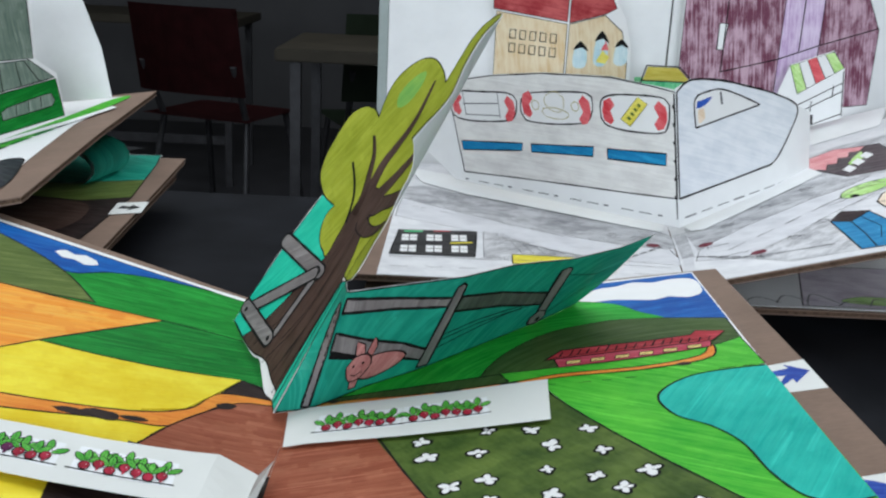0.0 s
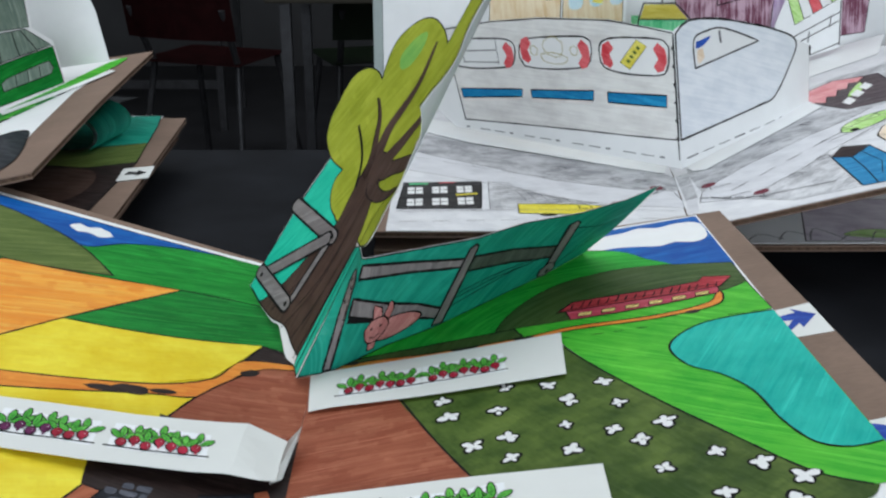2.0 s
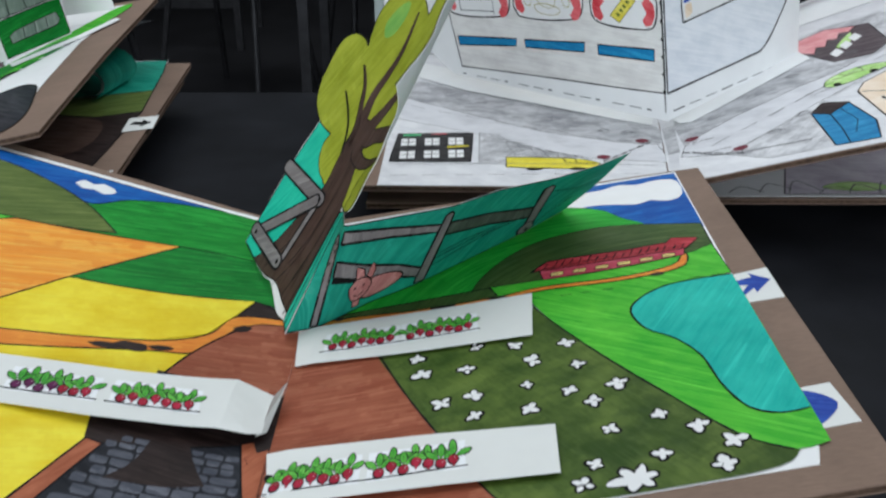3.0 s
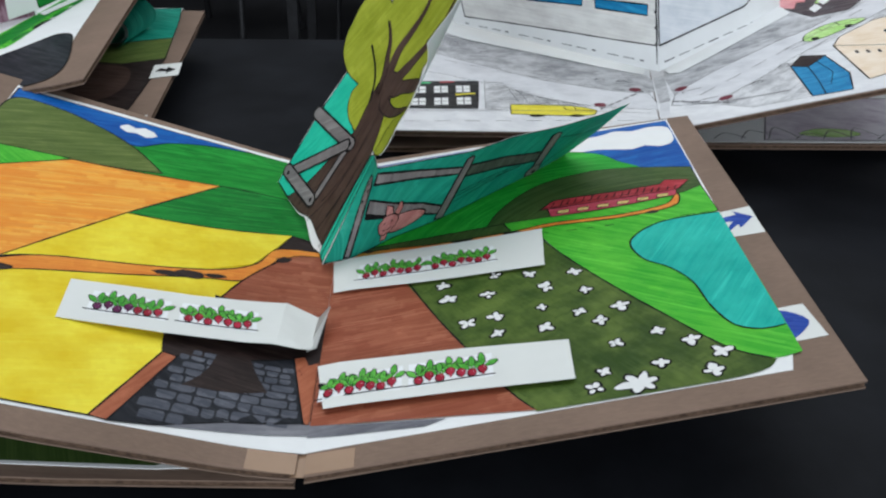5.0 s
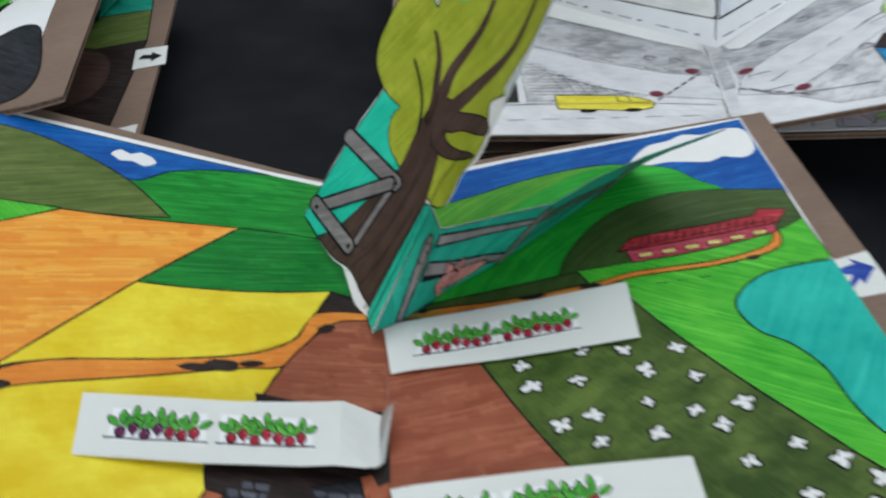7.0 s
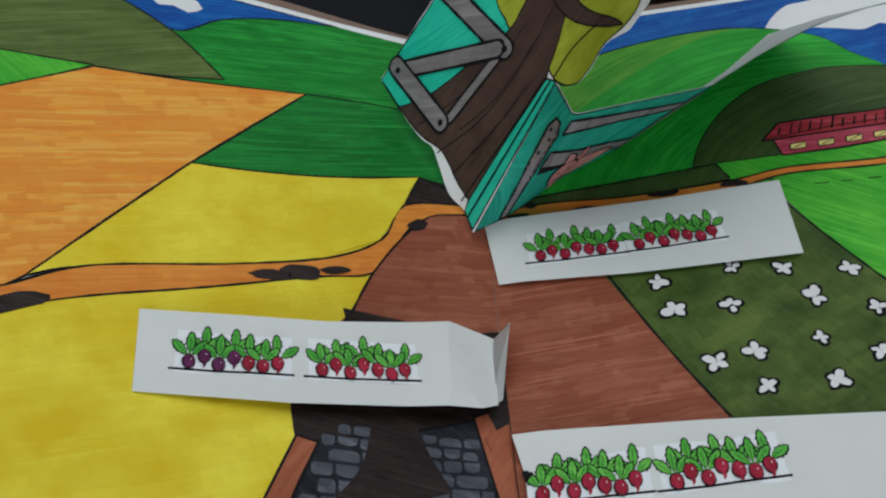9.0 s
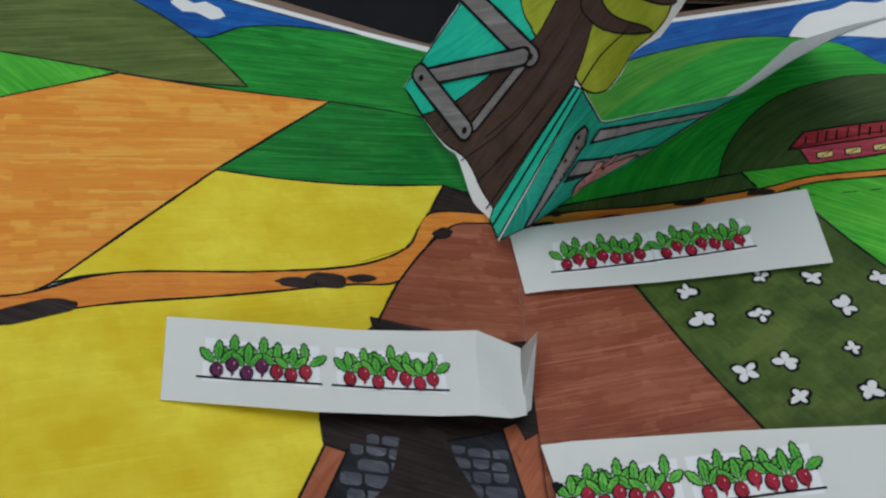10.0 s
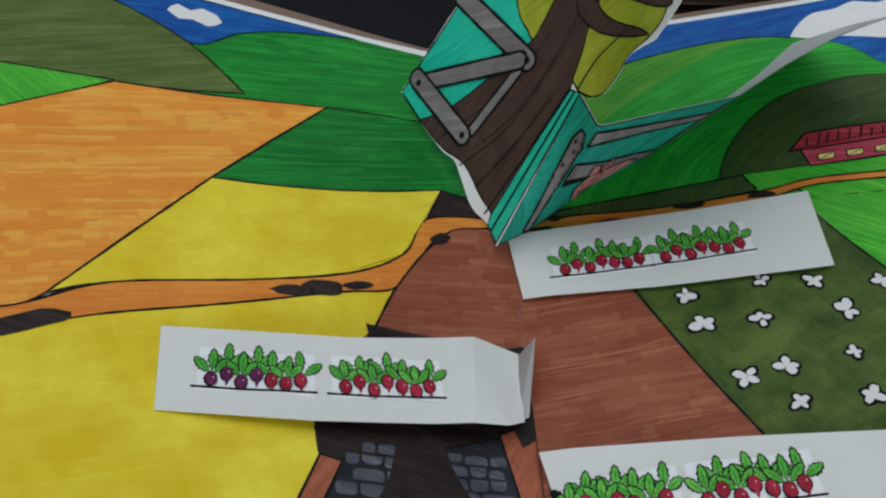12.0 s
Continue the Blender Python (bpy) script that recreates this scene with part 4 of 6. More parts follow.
tree_shape("tree_trunk", [(8.5, 13), (8.5, 13), (10.9, 25), (16.9, 41.7), (16.3, 59.5), (19.5, 80), (19.5, 80), (34, 65), (66, 46), (78, 40), (87, 39.4), (96.6, 39.5), (106, 39.5), (116, 37), (121, 30), (120, 22), (112, 18), (98, 16), (92.8, 14.7), (84.5, 11.4), (74.5, 8.6), (69.9, 6.6), (69.9, 6.6), (40, 10.5)], 4, TRUNK, tree, outline=0.0007)
tree_shape("branch", [(117, 30), (115.2, 25.3), (118.5, 11.3), (121, -4), (121, -17), (116.5, -27), (113.2, -16.6), (110.8, 3.7), (106.6, 15.4), (108, 27)], 5, TRUNK, tree, outline=0.0007)
tree_shape("branch", [(108, 28), (105.1, 19.7), (101.8, 10.8), (101.6, 0.5), (103.6, -14), (103.6, -23), (103.6, -23), (99.1, -10.3), (95.9, 1.4), (94.7, 13.5), (98, 26)], 5.5, TRUNK, tree, outline=0.0007)


def limb(points, w0, w1, slot, level=6):
    bm = bmesh.new()
    line = spline(mm(points), False, 0.003)
    n = len(line)
    rows = []
    for i, p in enumerate(line):
        d = (Vector(line[min(n - 1, i + 1)]) - Vector(line[max(0, i - 1)])).normalized()
        w = (w0 + (w1 - w0) * i / (n - 1)) / 2000
        sd = Vector((-d.y, d.x)) * w
        rows.append([bm.verts.new((*(Vector(p) + k * sd), tree_bend(*(Vector(p) + k * sd)) + level * 2 * LV)) for k in (-1, -0.5, 0, 0.5, 1)])
    for a, b in zip(rows, rows[1:]):
        for k in range(4):
            bm.faces.new((a[k], b[k], b[k + 1], a[k + 1]))
    return part("branch" if w0 > 2 else "bark_line", bm, (TRUNK, INK)[slot], tree)


limb([(104, 33), (113, 32), (133.4, 34), (147, 30), (163, 26.5), (186, 29)], 11, 1.6, 0, 6)
limb([(106, 26), (117, 21.4), (134.4, 8.1), (150.6, -5), (163.8, -9), (190, -7)], 12, 1.6, 0, 6.5)
limb([(98.6, 38.6), (111.2, 43.8), (121.1, 52.6), (131.8, 66.5)], 2.0, 1.6, 1)
limb([(104, 35), (115.5, 36), (127.8, 42), (138.5, 48.2), (149, 59)], 6.0, 2.0, 0)
limb([(106, 38), (116, 39), (128, 44.6), (139, 50.2), (149.5, 60.5)], 0.8, 1.2, 1)
limb([(6, 17), (40, 11.5), (70, 7.5)], 0.9, 0.9, 1)
limb([(3, 8), (36, 6), (71, 3.6)], 1.1, 1.1, 1)
limb([(72, 2.5), (86, 1), (99, -6)], 0.9, 0.6, 1)
for line in ([(20, 62), (38, 50), (60, 38), (84, 33)], [(15, 44), (40, 30), (70, 24), (100, 24)], [(12, 30), (36, 21), (62, 16)], [(30, 38), (52, 28), (78, 24)], [(24, 26), (48, 18), (66, 14)]):
    limb(line, 0.6, 0.2, 1)


def bar(p, q, w, level):
    """A drawn grey metal bar with rounded ends and a rivet."""
    p, q = Vector(p), Vector(q)
    d = (q - p).normalized()
    n = Vector((-d.y, d.x))
    pts = [tuple(p + n * w / 2 * math.cos(a) - d * w / 2 * math.sin(a)) for a in (0, 0.5, 1.0, 1.57, 2.1, 2.6, 3.14)]
    pts += [tuple(q - n * w / 2 * math.cos(a) + d * w / 2 * math.sin(a)) for a in (0, 0.5, 1.0, 1.57, 2.1, 2.6, 3.14)]
    return tree_shape("grey_bar", pts, level, RAIL, tree, outline=0.0014, smooth=False)


bar((77.5, 91), (69.8, 36.8), 9, 8)
bar((31, 47), (64, 39), 5, 8)
bar((33.3, 91), (68, 41), 8, 9)
bar((34.5, 94), (26.8, 50.4), 9, 10)
for a, b in ((33.3, 91), (69.8, 36.8), (26.8, 50.4)):
    bm = bmesh.new()
    fill(bm, mm(disc(a, b, 1.6, 1.6, 10)), tree_bend, 28 * LV, 0, 0)
    part("rivet", bm, INK, tree)

# the fence panel, a curved sheet from the fold to the page
F_LOW = ((0, (-0.0006, -0.0124, 0.0216)), (0.08, (0.015, 0.001, 0.0178)), (0.25, (0.041, 0.0215, 0.0221)), (0.4, (0.067, 0.036, 0.0262)), (0.7, (0.131, 0.086, 0.0358)), (0.85, (0.157, 0.111, 0.0393)), (0.92, (0.171, 0.090, 0.063)), (1, (0.1826, 0.0449, 0.1008)))
F_TOP = ((0, (0.0306, 0.0130, 0.0808)), (0.08, (0.0334, -0.0125, 0.0845)), (0.42, (0.0872, -0.0035, 0.0915)), (0.6, (0.1120, 0.0170, 0.0920)), (0.72, (0.144, 0.0440, 0.0880)), (0.88, (0.169, 0.0500, 0.0935)), (1, (0.1850, 0.0447, 0.1030)))


def along(keys, s):
    return Vector([float(np.interp(s, [k for k, _ in keys], [p[i] for _, p in keys])) for i in range(3)])


def fence_point(s, w):
    return along(F_LOW, s).lerp(along(F_TOP, s), w)


def fence_warp(bm):
    for v in bm.verts:
        s, w, up = min(1.0, max(0.0, v.co.x / 0.2)), min(1.0, max(0.0, v.co.y / 0.055)), v.co.z
        p = fence_point(s, w)
        s2, w2 = min(s, 0.985), min(max(w, 0.01), 0.97)
        du, dv = fence_point(s2 + 0.01, w2) - fence_point(s2, w2), fence_point(s2, w2 + 0.02) - fence_point(s2, w2)
        n = du.cross(dv).normalized()
        v.co = p + n * up


def fence_shape(name, points, level, material, parent, label="", outline=0.0007, smooth=False):
    pts = [(s * 0.2, w * 0.055) for s, w in points]
    line = spline(pts, True, 0.003) if smooth else densify(pts, 0.003)
    bm = bmesh.new()
    fill(bm, line, flat, level * 2.2 * LV, 0, 0.004)
    if outline:
        ribbon(bm, line + line[:1], outline, flat, level * 2.2 * LV + 0.00004, 1, RNG)
    fence_warp(bm)
    return part(name, bm, [material, INK], parent, label)


bm = bmesh.new()
fill(bm, densify([(0, 0), (0.2, 0), (0.2, 0.055), (0, 0.055)], 0.003), flat, 0.0, 0, 0.004)
fence_warp(bm)
bmesh.ops.solidify(bm, geom=bm.faces[:], thickness=0.0004)
fence = part("fence_panel", bm, PAPER, farm, "folded paper panel with a drawn grey fence on teal")
fence_shape("teal_meadow", [(0.0, 0.01), (0.985, 0.01), (0.985, 0.99), (0.0, 0.99)], 2, SHADED_TEAL, fence)
fence_shape("rail", [(0.085, 0.82), (0.24, 0.78), (0.41, 0.70), (0.41, 0.79), (0.24, 0.88), (0.085, 0.94)], 4, RAIL, fence, outline=0.0014)
fence_shape("rail", [(0.43, 0.63), (0.58, 0.50), (0.69, 0.34), (0.71, 0.50), (0.58, 0.68), (0.44, 0.78)], 4, DARK_RAIL, fence, outline=0.0014)
fence_shape("rail", [(0.085, 0.50), (0.20, 0.36), (0.30, 0.26), (0.385, 0.14), (0.395, 0.25), (0.31, 0.40), (0.20, 0.52), (0.085, 0.66)], 5, RAIL, fence, outline=0.0014)
fence_shape("rail_shadow", [(0.085, 0.44), (0.15, 0.38), (0.20, 0.34), (0.20, 0.36), (0.085, 0.50)], 5, INK, fence, outline=0)
fence_shape("brace", [(0.40, 0.30), (0.52, 0.36), (0.64, 0.36), (0.64, 0.40), (0.52, 0.41), (0.40, 0.36)], 4, SHADED_TEAL, fence)
fence_shape("fence_post", [(0.385, 0.05), (0.415, 0.04), (0.437, 0.90), (0.425, 0.93), (0.41, 0.90)], 6, RAIL, fence, outline=0.0013)
fence_shape("fence_post", [(0.685, 0.06), (0.715, 0.05), (0.735, 0.84), (0.72, 0.88), (0.705, 0.84)], 6, RAIL, fence, outline=0.0013)
fence_shape("fence_post", [(0.055, 0.03), (0.073, 0.03), (0.074, 0.80), (0.066, 0.88), (0.052, 0.88), (0.043, 0.80)], 6, RAIL, fence, outline=0.0013)
fence_shape("post_foot", [(0.675, 0.04), (0.675, 0.16), (0.695, 0.24), (0.715, 0.20), (0.724, 0.10), (0.70, 0.02)], 8, RAIL, fence, "", 0.0012, True)
bm = bmesh.new()
ribbon(bm, spline([(0.083, 0.012), (0.11, 0.0175), (0.136, 0.0215)], False, 0.003), 0.0007, flat, 10 * LV)
ribbon(bm, spline([(0.141, 0.006), (0.155, 0.013), (0.168, 0.021)], False, 0.003), 0.0006, flat, 10 * LV)
ribbon(bm, spline([(0.147, 0.041), (0.16, 0.036), (0.178, 0.030)], False, 0.003), 0.0006, flat, 10 * LV)
fill(bm, disc(0.1395, 0.0055, 0.0014, 0.0020, 12), flat, 26 * LV, 0, 0)
fence_warp(bm)
part("brace_lines", bm, INK, fence)
for s, w in ((0.056, 0.80), (0.066, 0.74), (0.058, 0.62)):
    bm = bmesh.new()
    fill(bm, disc(s * 0.2, w * 0.055, 0.0007, 0.0009, 10), flat, 20 * LV, 0, 0)
    fence_warp(bm)
    part("rivet", bm, INK, fence)
fence_shape("pig_body", [(0.207, 0.333), (0.25, 0.356), (0.302, 0.333), (0.333, 0.263), (0.312, 0.17), (0.259, 0.111), (0.219, 0.123), (0.188, 0.193)], 8, PINK, fence, "pink pig body drawn with black lines", 0.0008, True)
fence_shape("pig_ear", [(0.172, 0.38), (0.161, 0.542), (0.188, 0.496), (0.197, 0.367)], 9, PINK, fence, "", 0.0007, True)
fence_shape("pig_ear", [(0.203, 0.38), (0.213, 0.542), (0.23, 0.449), (0.224, 0.356)], 9, PINK, fence, "", 0.0007, True)
fence_shape("pig_head", [(0.151, 0.31), (0.167, 0.392), (0.207, 0.392), (0.229, 0.286), (0.207, 0.158), (0.172, 0.158)], 10, PINK, fence, "", 0.0008, True)
fence_shape("pig_leg", [(0.177, 0.147), (0.182, 0.065), (0.203, 0.065), (0.203, 0.147)], 9, PINK, fence, "", 0.0007)
bm = bmesh.new()
for s, w in ((0.172, 0.304), (0.2, 0.313)):
    fill(bm, disc(s * 0.2, w * 0.055, 0.0008, 0.0008, 8), flat, 28 * LV, 0, 0)
ribbon(bm, [(0.0345, 0.0123), (0.0374, 0.0109), (0.0413, 0.0125)], 0.0006, flat, 28 * LV)
fence_warp(bm)
part("pig_face", bm, INK, fence)

# ---------------------------------------------------------------- the city book behind


def h_city_left(x, y):
    return 0.02937 + 0.0265 * x + 0.0211 * y


def h_city_right(x, y):
    return -0.03685 + 0.33726 * x - 0.01998 * y


city = thing("pop_up_book", (0.25, 0.32, 0.0), "handmade city pop-up book with a white paper bus", "book", "handmade pop-up books")
SHADE = crayon("pencil_grey_shading", (0.58, 0.58, 0.60, 1), (0.30, 0.30, 0.32, 1), 12, "xy", 0.7, 110, 800)
SHADE2 = crayon("pencil_light_shading", (0.70, 0.70, 0.72, 1), (0.34, 0.34, 0.36, 1), -30, "xy", 0.6, 110, 800)
ROADW = crayon("pencil_road", (0.70, 0.70, 0.73, 1), (0.54, 0.54, 0.57, 1), 20, "xy", 0.3, 90, 800)
# side warmer and darker, front bluer: partly pencil, partly the light on each face
BUSL = crayon("bus_side_pencil_and_shade", (0.80, 0.79, 0.77, 1), (0.62, 0.60, 0.59, 1), 0, "xy", 0.35, 22, 420)
BUSR = crayon("bus_front_pencil_and_light", (0.80, 0.82, 0.86, 1), (0.64, 0.68, 0.74, 1), 15, "xy", 0.3, 22, 420)
CYAN = marker("bus_blue_marker", rgb_of(48, 148, 194, G), rgb_of(18, 104, 156, G), 5, 1.2, laps=0.1)
AWNING = crayon("pale_red_crayon", rgb_of(236, 176, 178), rgb_of(212, 118, 124), 20, "xy", 0.5, 110, 800)
REDC = crayon("red_crayon", rgb_of(226, 110, 116), rgb_of(200, 56, 66), 20, "xy", 0.6)
BRICKC = crayon("maroon_crayon", rgb_of(196, 164, 180), rgb_of(112, 62, 82), 84, "xy", 0.75, 26, 520)
LILAC = crayon("lilac_crayon", rgb_of(224, 206, 230), rgb_of(178, 140, 190), 86, "xy", 0.4, 26, 520)
SAND = crayon("sand_crayon", rgb_of(232, 216, 186), rgb_of(214, 184, 138), 80, "xy", 0.4, 26, 420)
ROOFR = crayon("roof_red_crayon", rgb_of(196, 96, 96), rgb_of(150, 44, 52), 10, "xy", 0.6)
LIME = crayon("lime_crayon", rgb_of(210, 236, 170), rgb_of(150, 204, 100), 40, "xy", 0.5)
MINT = crayon("mint_crayon", rgb_of(130, 214, 160), rgb_of(70, 176, 116), 30, "xy", 0.6)
LEMON = crayon("lemon_crayon", rgb_of(236, 226, 120), rgb_of(216, 200, 70), 20, "xy", 0.6)
BUSY = marker("bus_yellow_marker", rgb_of(240, 230, 90, G), rgb_of(222, 206, 54, G), 0, 1.4)
TANF = crayon("tan_crayon", rgb_of(240, 224, 206), rgb_of(222, 196, 164), 30, "xy", 0.4)
DARKW = marker("black_house_marker", rgb_of(60, 58, 58), rgb_of(28, 26, 28), 20, 1.2)
OCHRE_PENCIL = plain("ochre_pencil_line", rgb_of(170, 160, 96), 0.6, 0.2, 0.2, 400)
GREYEDGE = plain("grey_green_board_edge", (0.36, 0.41, 0.40, 1), 0.7, 0.2, 0.08, 30)

CITYP = crayon("pencilled_page", (0.76, 0.76, 0.78, 1), (0.58, 0.58, 0.61, 1), 28, "xy", 0.35, 90, 700)

# boards and pages
board("lower_cover", mm([(28, 168), (246, 163), (292, 500), (30, 490)]), lambda x, y: 0.0195 + 0.02 * x, 0.0, city, "brown corrugated cardboard under the spread")
board("lower_cover", mm([(262, 196), (560, 196), (560, 470), (280, 480)]), lambda x, y: 0.012 + 0.0 * x, 0.0, city, "brown corrugated cardboard under the spread")
low = sheet("lower_page", mm([(262, 200), (556, 200), (556, 462), (280, 470)]), lambda x, y: 0.0126, 0.0, 0.0004, PAPER, city, "white lower page with lilac and green crayon")
flat_low = lambda x, y: 0.0126
LILAC_PALE = crayon("pale_lilac_crayon", rgb_of(226, 220, 228), rgb_of(186, 172, 190), 20, "xy", 0.4, 60, 520)
region("lilac_field", [(330, 204), (550, 204), (550, 300), (360, 300)], flat_low, 2, LILAC_PALE, low, smooth=False)
region("green_bush", [(362, 216), (380, 228), (404, 226), (412, 216), (390, 210)], flat_low, 4, LIME, low, outline=0.0004)
bm = bmesh.new()
for k in range(9):
    x = 290 + 22 * k
    ribbon(bm, spline(mm([(x, 206), (x + 12, 218 + 6 * (k % 3)), (x + 26, 208 + 5 * (k % 2))]), False), 0.001, flat_low, 5 * LV)
part("pencil_lines", bm, PENCIL, low)

board("left_cover", mm([(12, 170), (130, 160), (236, 155), (279, 492), (150, 492), (24, 492)]), h_city_left, -0.0006, city, "brown corrugated cardboard cover")
board("right_cover", mm([(240, 154), (340, 128), (466, 92), (520, 420), (400, 462), (281, 492)]), h_city_right, -0.0006, city, "brown corrugated cardboard cover")
cl = sheet("left_page", mm([(36, 168), (130, 160.5), (234, 156), (277, 491), (150, 491), (44, 490)]), h_city_left, 0.0, 0.0005, CITYP, city, "white page with pencil-drawn streets")
cr = sheet("right_page", mm([(238, 155), (340, 129), (462, 95), (516, 418), (398, 460), (279, 491)]), h_city_right, 0.0, 0.0005, CITYP, city, "white page with pencil-drawn streets")
A, B = h_city_left, h_city_right
region("pavement", [(46, 398), (62, 404), (100, 374), (162, 330), (216, 291), (246, 270), (252, 250), (252, 240), (233, 228), (212, 237), (157, 264), (99, 311), (44, 352)], A, 1, SHADE, cl, outline=0, smooth=False)
region("road", [(43, 338), (45, 360), (99, 313), (157, 266), (212, 239), (240, 232), (244, 196), (193, 206), (154, 226), (99, 269), (42, 306)], A, 2, ROADW, cl, outline=0.0005, smooth=False)
region("shaded_block", [(107, 206), (109, 268), (154, 225), (190, 206)], A, 2.5, SHADE2, cl, outline=0.0004, smooth=False)
region("pavement", [(256, 215), (258, 276), (270, 258), (303, 276), (352, 304), (380, 306), (420, 330), (452, 330), (420, 290), (375, 268), (346, 261), (295, 240), (264, 222)], B, 1, SHADE, cr, outline=0, smooth=False)
region("road", [(250, 196), (256, 214), (264, 223), (295, 241), (346, 262), (375, 269), (420, 292), (470, 320), (476, 300), (430, 262), (408, 250), (380, 237), (343, 217), (309, 195), (276, 178)], B, 2, ROADW, cr, outline=0.0005, smooth=False)
region("shaded_block", [(276, 177), (309, 193), (338, 212), (344, 198), (333, 139), (297, 150)], B, 3, SHADE2, cr, outline=0.0003, smooth=False)


def hatch(page, surf, lines, width=0.0005, name="road_mark", material=PENCIL):
    for q in lines:
        bm = bmesh.new()
        ribbon(bm, spline(mm(q), False, 0.006), width, surf, 11 * LV, 0, RNG)
        part(name, bm, material, page)


def scribble(x, y, w, h):
    """A small pencilled bush: a loop that turns twice."""
    return [(x + w * math.cos(a) * (1 - 0.04 * k), y + h * math.sin(a) + 0.25 * k) for k, a in enumerate(i * 0.7 for i in range(17))]


for k in range(8):
    x0, y0 = 54 + 22.5 * k, 335 - 15.8 * k + 0.42 * k * k
    hatch(cl, A, [[(x0, y0), (x0 + 11, y0 - 7.2)]], 0.0007)
for k in range(8):
    x0 = 44 + 23 * k
    hatch(cl, A, [[(x0, 184 - k), (x0 + 12, 183.5 - k)]], 0.0006)
for k in range(11):
    y0 = 212 + 4.6 * k + RNG.uniform(-1, 1)
    hatch(cl, A, [[(111, y0 + 4), (128 - RNG.uniform(0, 6), y0 + 3), (178 - 5.6 * k, y0 - 1)]], 0.0006)
for k in range(7):
    hatch(cl, A, [[(128 + 8 * k, 244 - 5 * k), (134 + 8 * k, 216 - 1.5 * k)]], 0.0005)
hatch(cl, A, [[(42, 205), (120, 201), (196, 195), (232, 190)], [(104, 203), (124, 202.5)]], 0.0006)
for k in range(6):
    hatch(cl, A, [[(196 + 7 * k, 200 + 6.5 * k), (201 + 7 * k, 204.5 + 6.5 * k)]], 0.0016)
for x0, y0 in ((86, 364), (112, 336), (168, 292), (205, 262), (222, 256)):
    hatch(cl, A, [scribble(x0, y0, 6, 3.4)], 0.0006, "pencil_bush")
for k in range(7):
    x0, y0 = 272 + 22 * k, 200 + 11.4 * k
    hatch(cr, B, [[(x0, y0), (x0 + 13, y0 + 7)]], 0.0007)
for k in range(6):
    hatch(cr, B, [[(252 + 6 * k, 204 - 6 * k), (256.5 + 6 * k, 199.5 - 6 * k)]], 0.0016)
hatch(cr, B, [[(258, 200), (270, 182), (290, 172), (326, 160)], [(262, 216), (276, 214)], [(268, 190), (282, 188)]], 0.0008)
for x0, y0 in ((286, 252), (318, 270), (352, 288), (312, 190), (336, 206), (400, 300)):
    hatch(cr, B, [scribble(x0, y0, 6, 3.4)], 0.0006, "pencil_bush")
over = lambda x, y: max(A(x, y), B(x, y))
fold = sheet("spine_fold", mm([(235, 157), (241, 156), (259, 268), (262, 300), (252, 300), (249, 268)]), over, 0.0007, 0.0004, CITYP, city, "white creased paper over the spine")
region("spine_shading", [(243, 206), (251, 206), (258, 262), (249, 262)], lambda x, y: over(x, y) + 0.0007, 1, SHADE, fold, outline=0, smooth=False)
region("crossing_shade", [(238, 178), (245, 178), (250, 205), (243, 205)], lambda x, y: over(x, y) + 0.0007, 1, ROADW, fold, outline=0, smooth=False)
SIGN = plain("maroon_sign_ink", rgb_of(112, 40, 56), 0.6, 0.2, 0.2, 200)
for surf, page, x, y in ((A, cl, 230, 240), (A, cl, 197, 209), (B, cr, 263, 224), (B, cr, 286, 181)):
    bm = bmesh.new()
    fill(bm, mm(disc(x, y, 5.2, 4.2, 8)), surf, 8 * LV, 0, 0)
    ribbon(bm, mm([(x, y - 3), (x - 1, y - 11)]), 0.0006, surf, 7 * LV, 1)
    part("drawn_sign", bm, [SIGN, PENCIL], page, "small maroon drawn road sign")
region("yellow_bus", [(126, 194), (126, 194), (127, 213), (127, 213), (150, 211), (172, 208), (184, 204), (193, 197), (190, 190), (175, 188), (150, 191)], A, 8, BUSY, cl, outline=0.0008)
for x in (146, 176):
    bm = bmesh.new()
    fill(bm, mm(disc(x, 189.5 - 0.05 * (x - 146), 6, 2.4, 12)), A, 10 * LV, 0, 0)
    part("bus_wheel", bm, INK, cl)
hatch(cl, A, [[(168, 207), (169, 200), (190, 197.5)], [(176, 206), (177, 200)], [(123, 205), (127, 205)]], 0.0008, "bus_line", INK)
region("black_house", [(42, 210), (46, 268), (104, 266), (101, 206)], A, 8, DARKW, cl, smooth=False)
for j in range(2):
    for i in range(3):
        bm = bmesh.new()
        x0, y0 = 49 + 18 * i, 215 + 26 * j
        for di in (0, 1):
            for dj in (0, 1):
                fill(bm, mm([(x0 + 6 * di, y0 + 8 * dj), (x0 + 5.2 + 6 * di, y0 + 8 * dj), (x0 + 5.2 + 6 * di, y0 + 7 + 8 * dj), (x0 + 6 * di, y0 + 7 + 8 * dj)]), A, 10 * LV, 0, 0)
        part("drawn_window", bm, WHITE_INK, cl)
for q, mat, wide in (([(84, 236), (100, 238)], BUSY, 0.003), ([(50, 264), (64, 264)], MINT, 0.004), ([(72, 265), (84, 265)], REDC, 0.002)):
    bm = bmesh.new()
    ribbon(bm, mm(q), wide, A, 11 * LV, 0)
    part("window_curtain", bm, mat, cl)
region("hatched_ground", [(340, 206), (372, 236), (430, 268), (470, 300), (482, 260), (450, 246), (384, 234), (352, 220)], B, 1, SHADE2, cr, outline=0, smooth=False)
region("blue_building", [(339, 203), (351, 216), (364, 203), (366, 160), (358, 131), (334, 139)], B, 8, CYAN, cr, smooth=False)
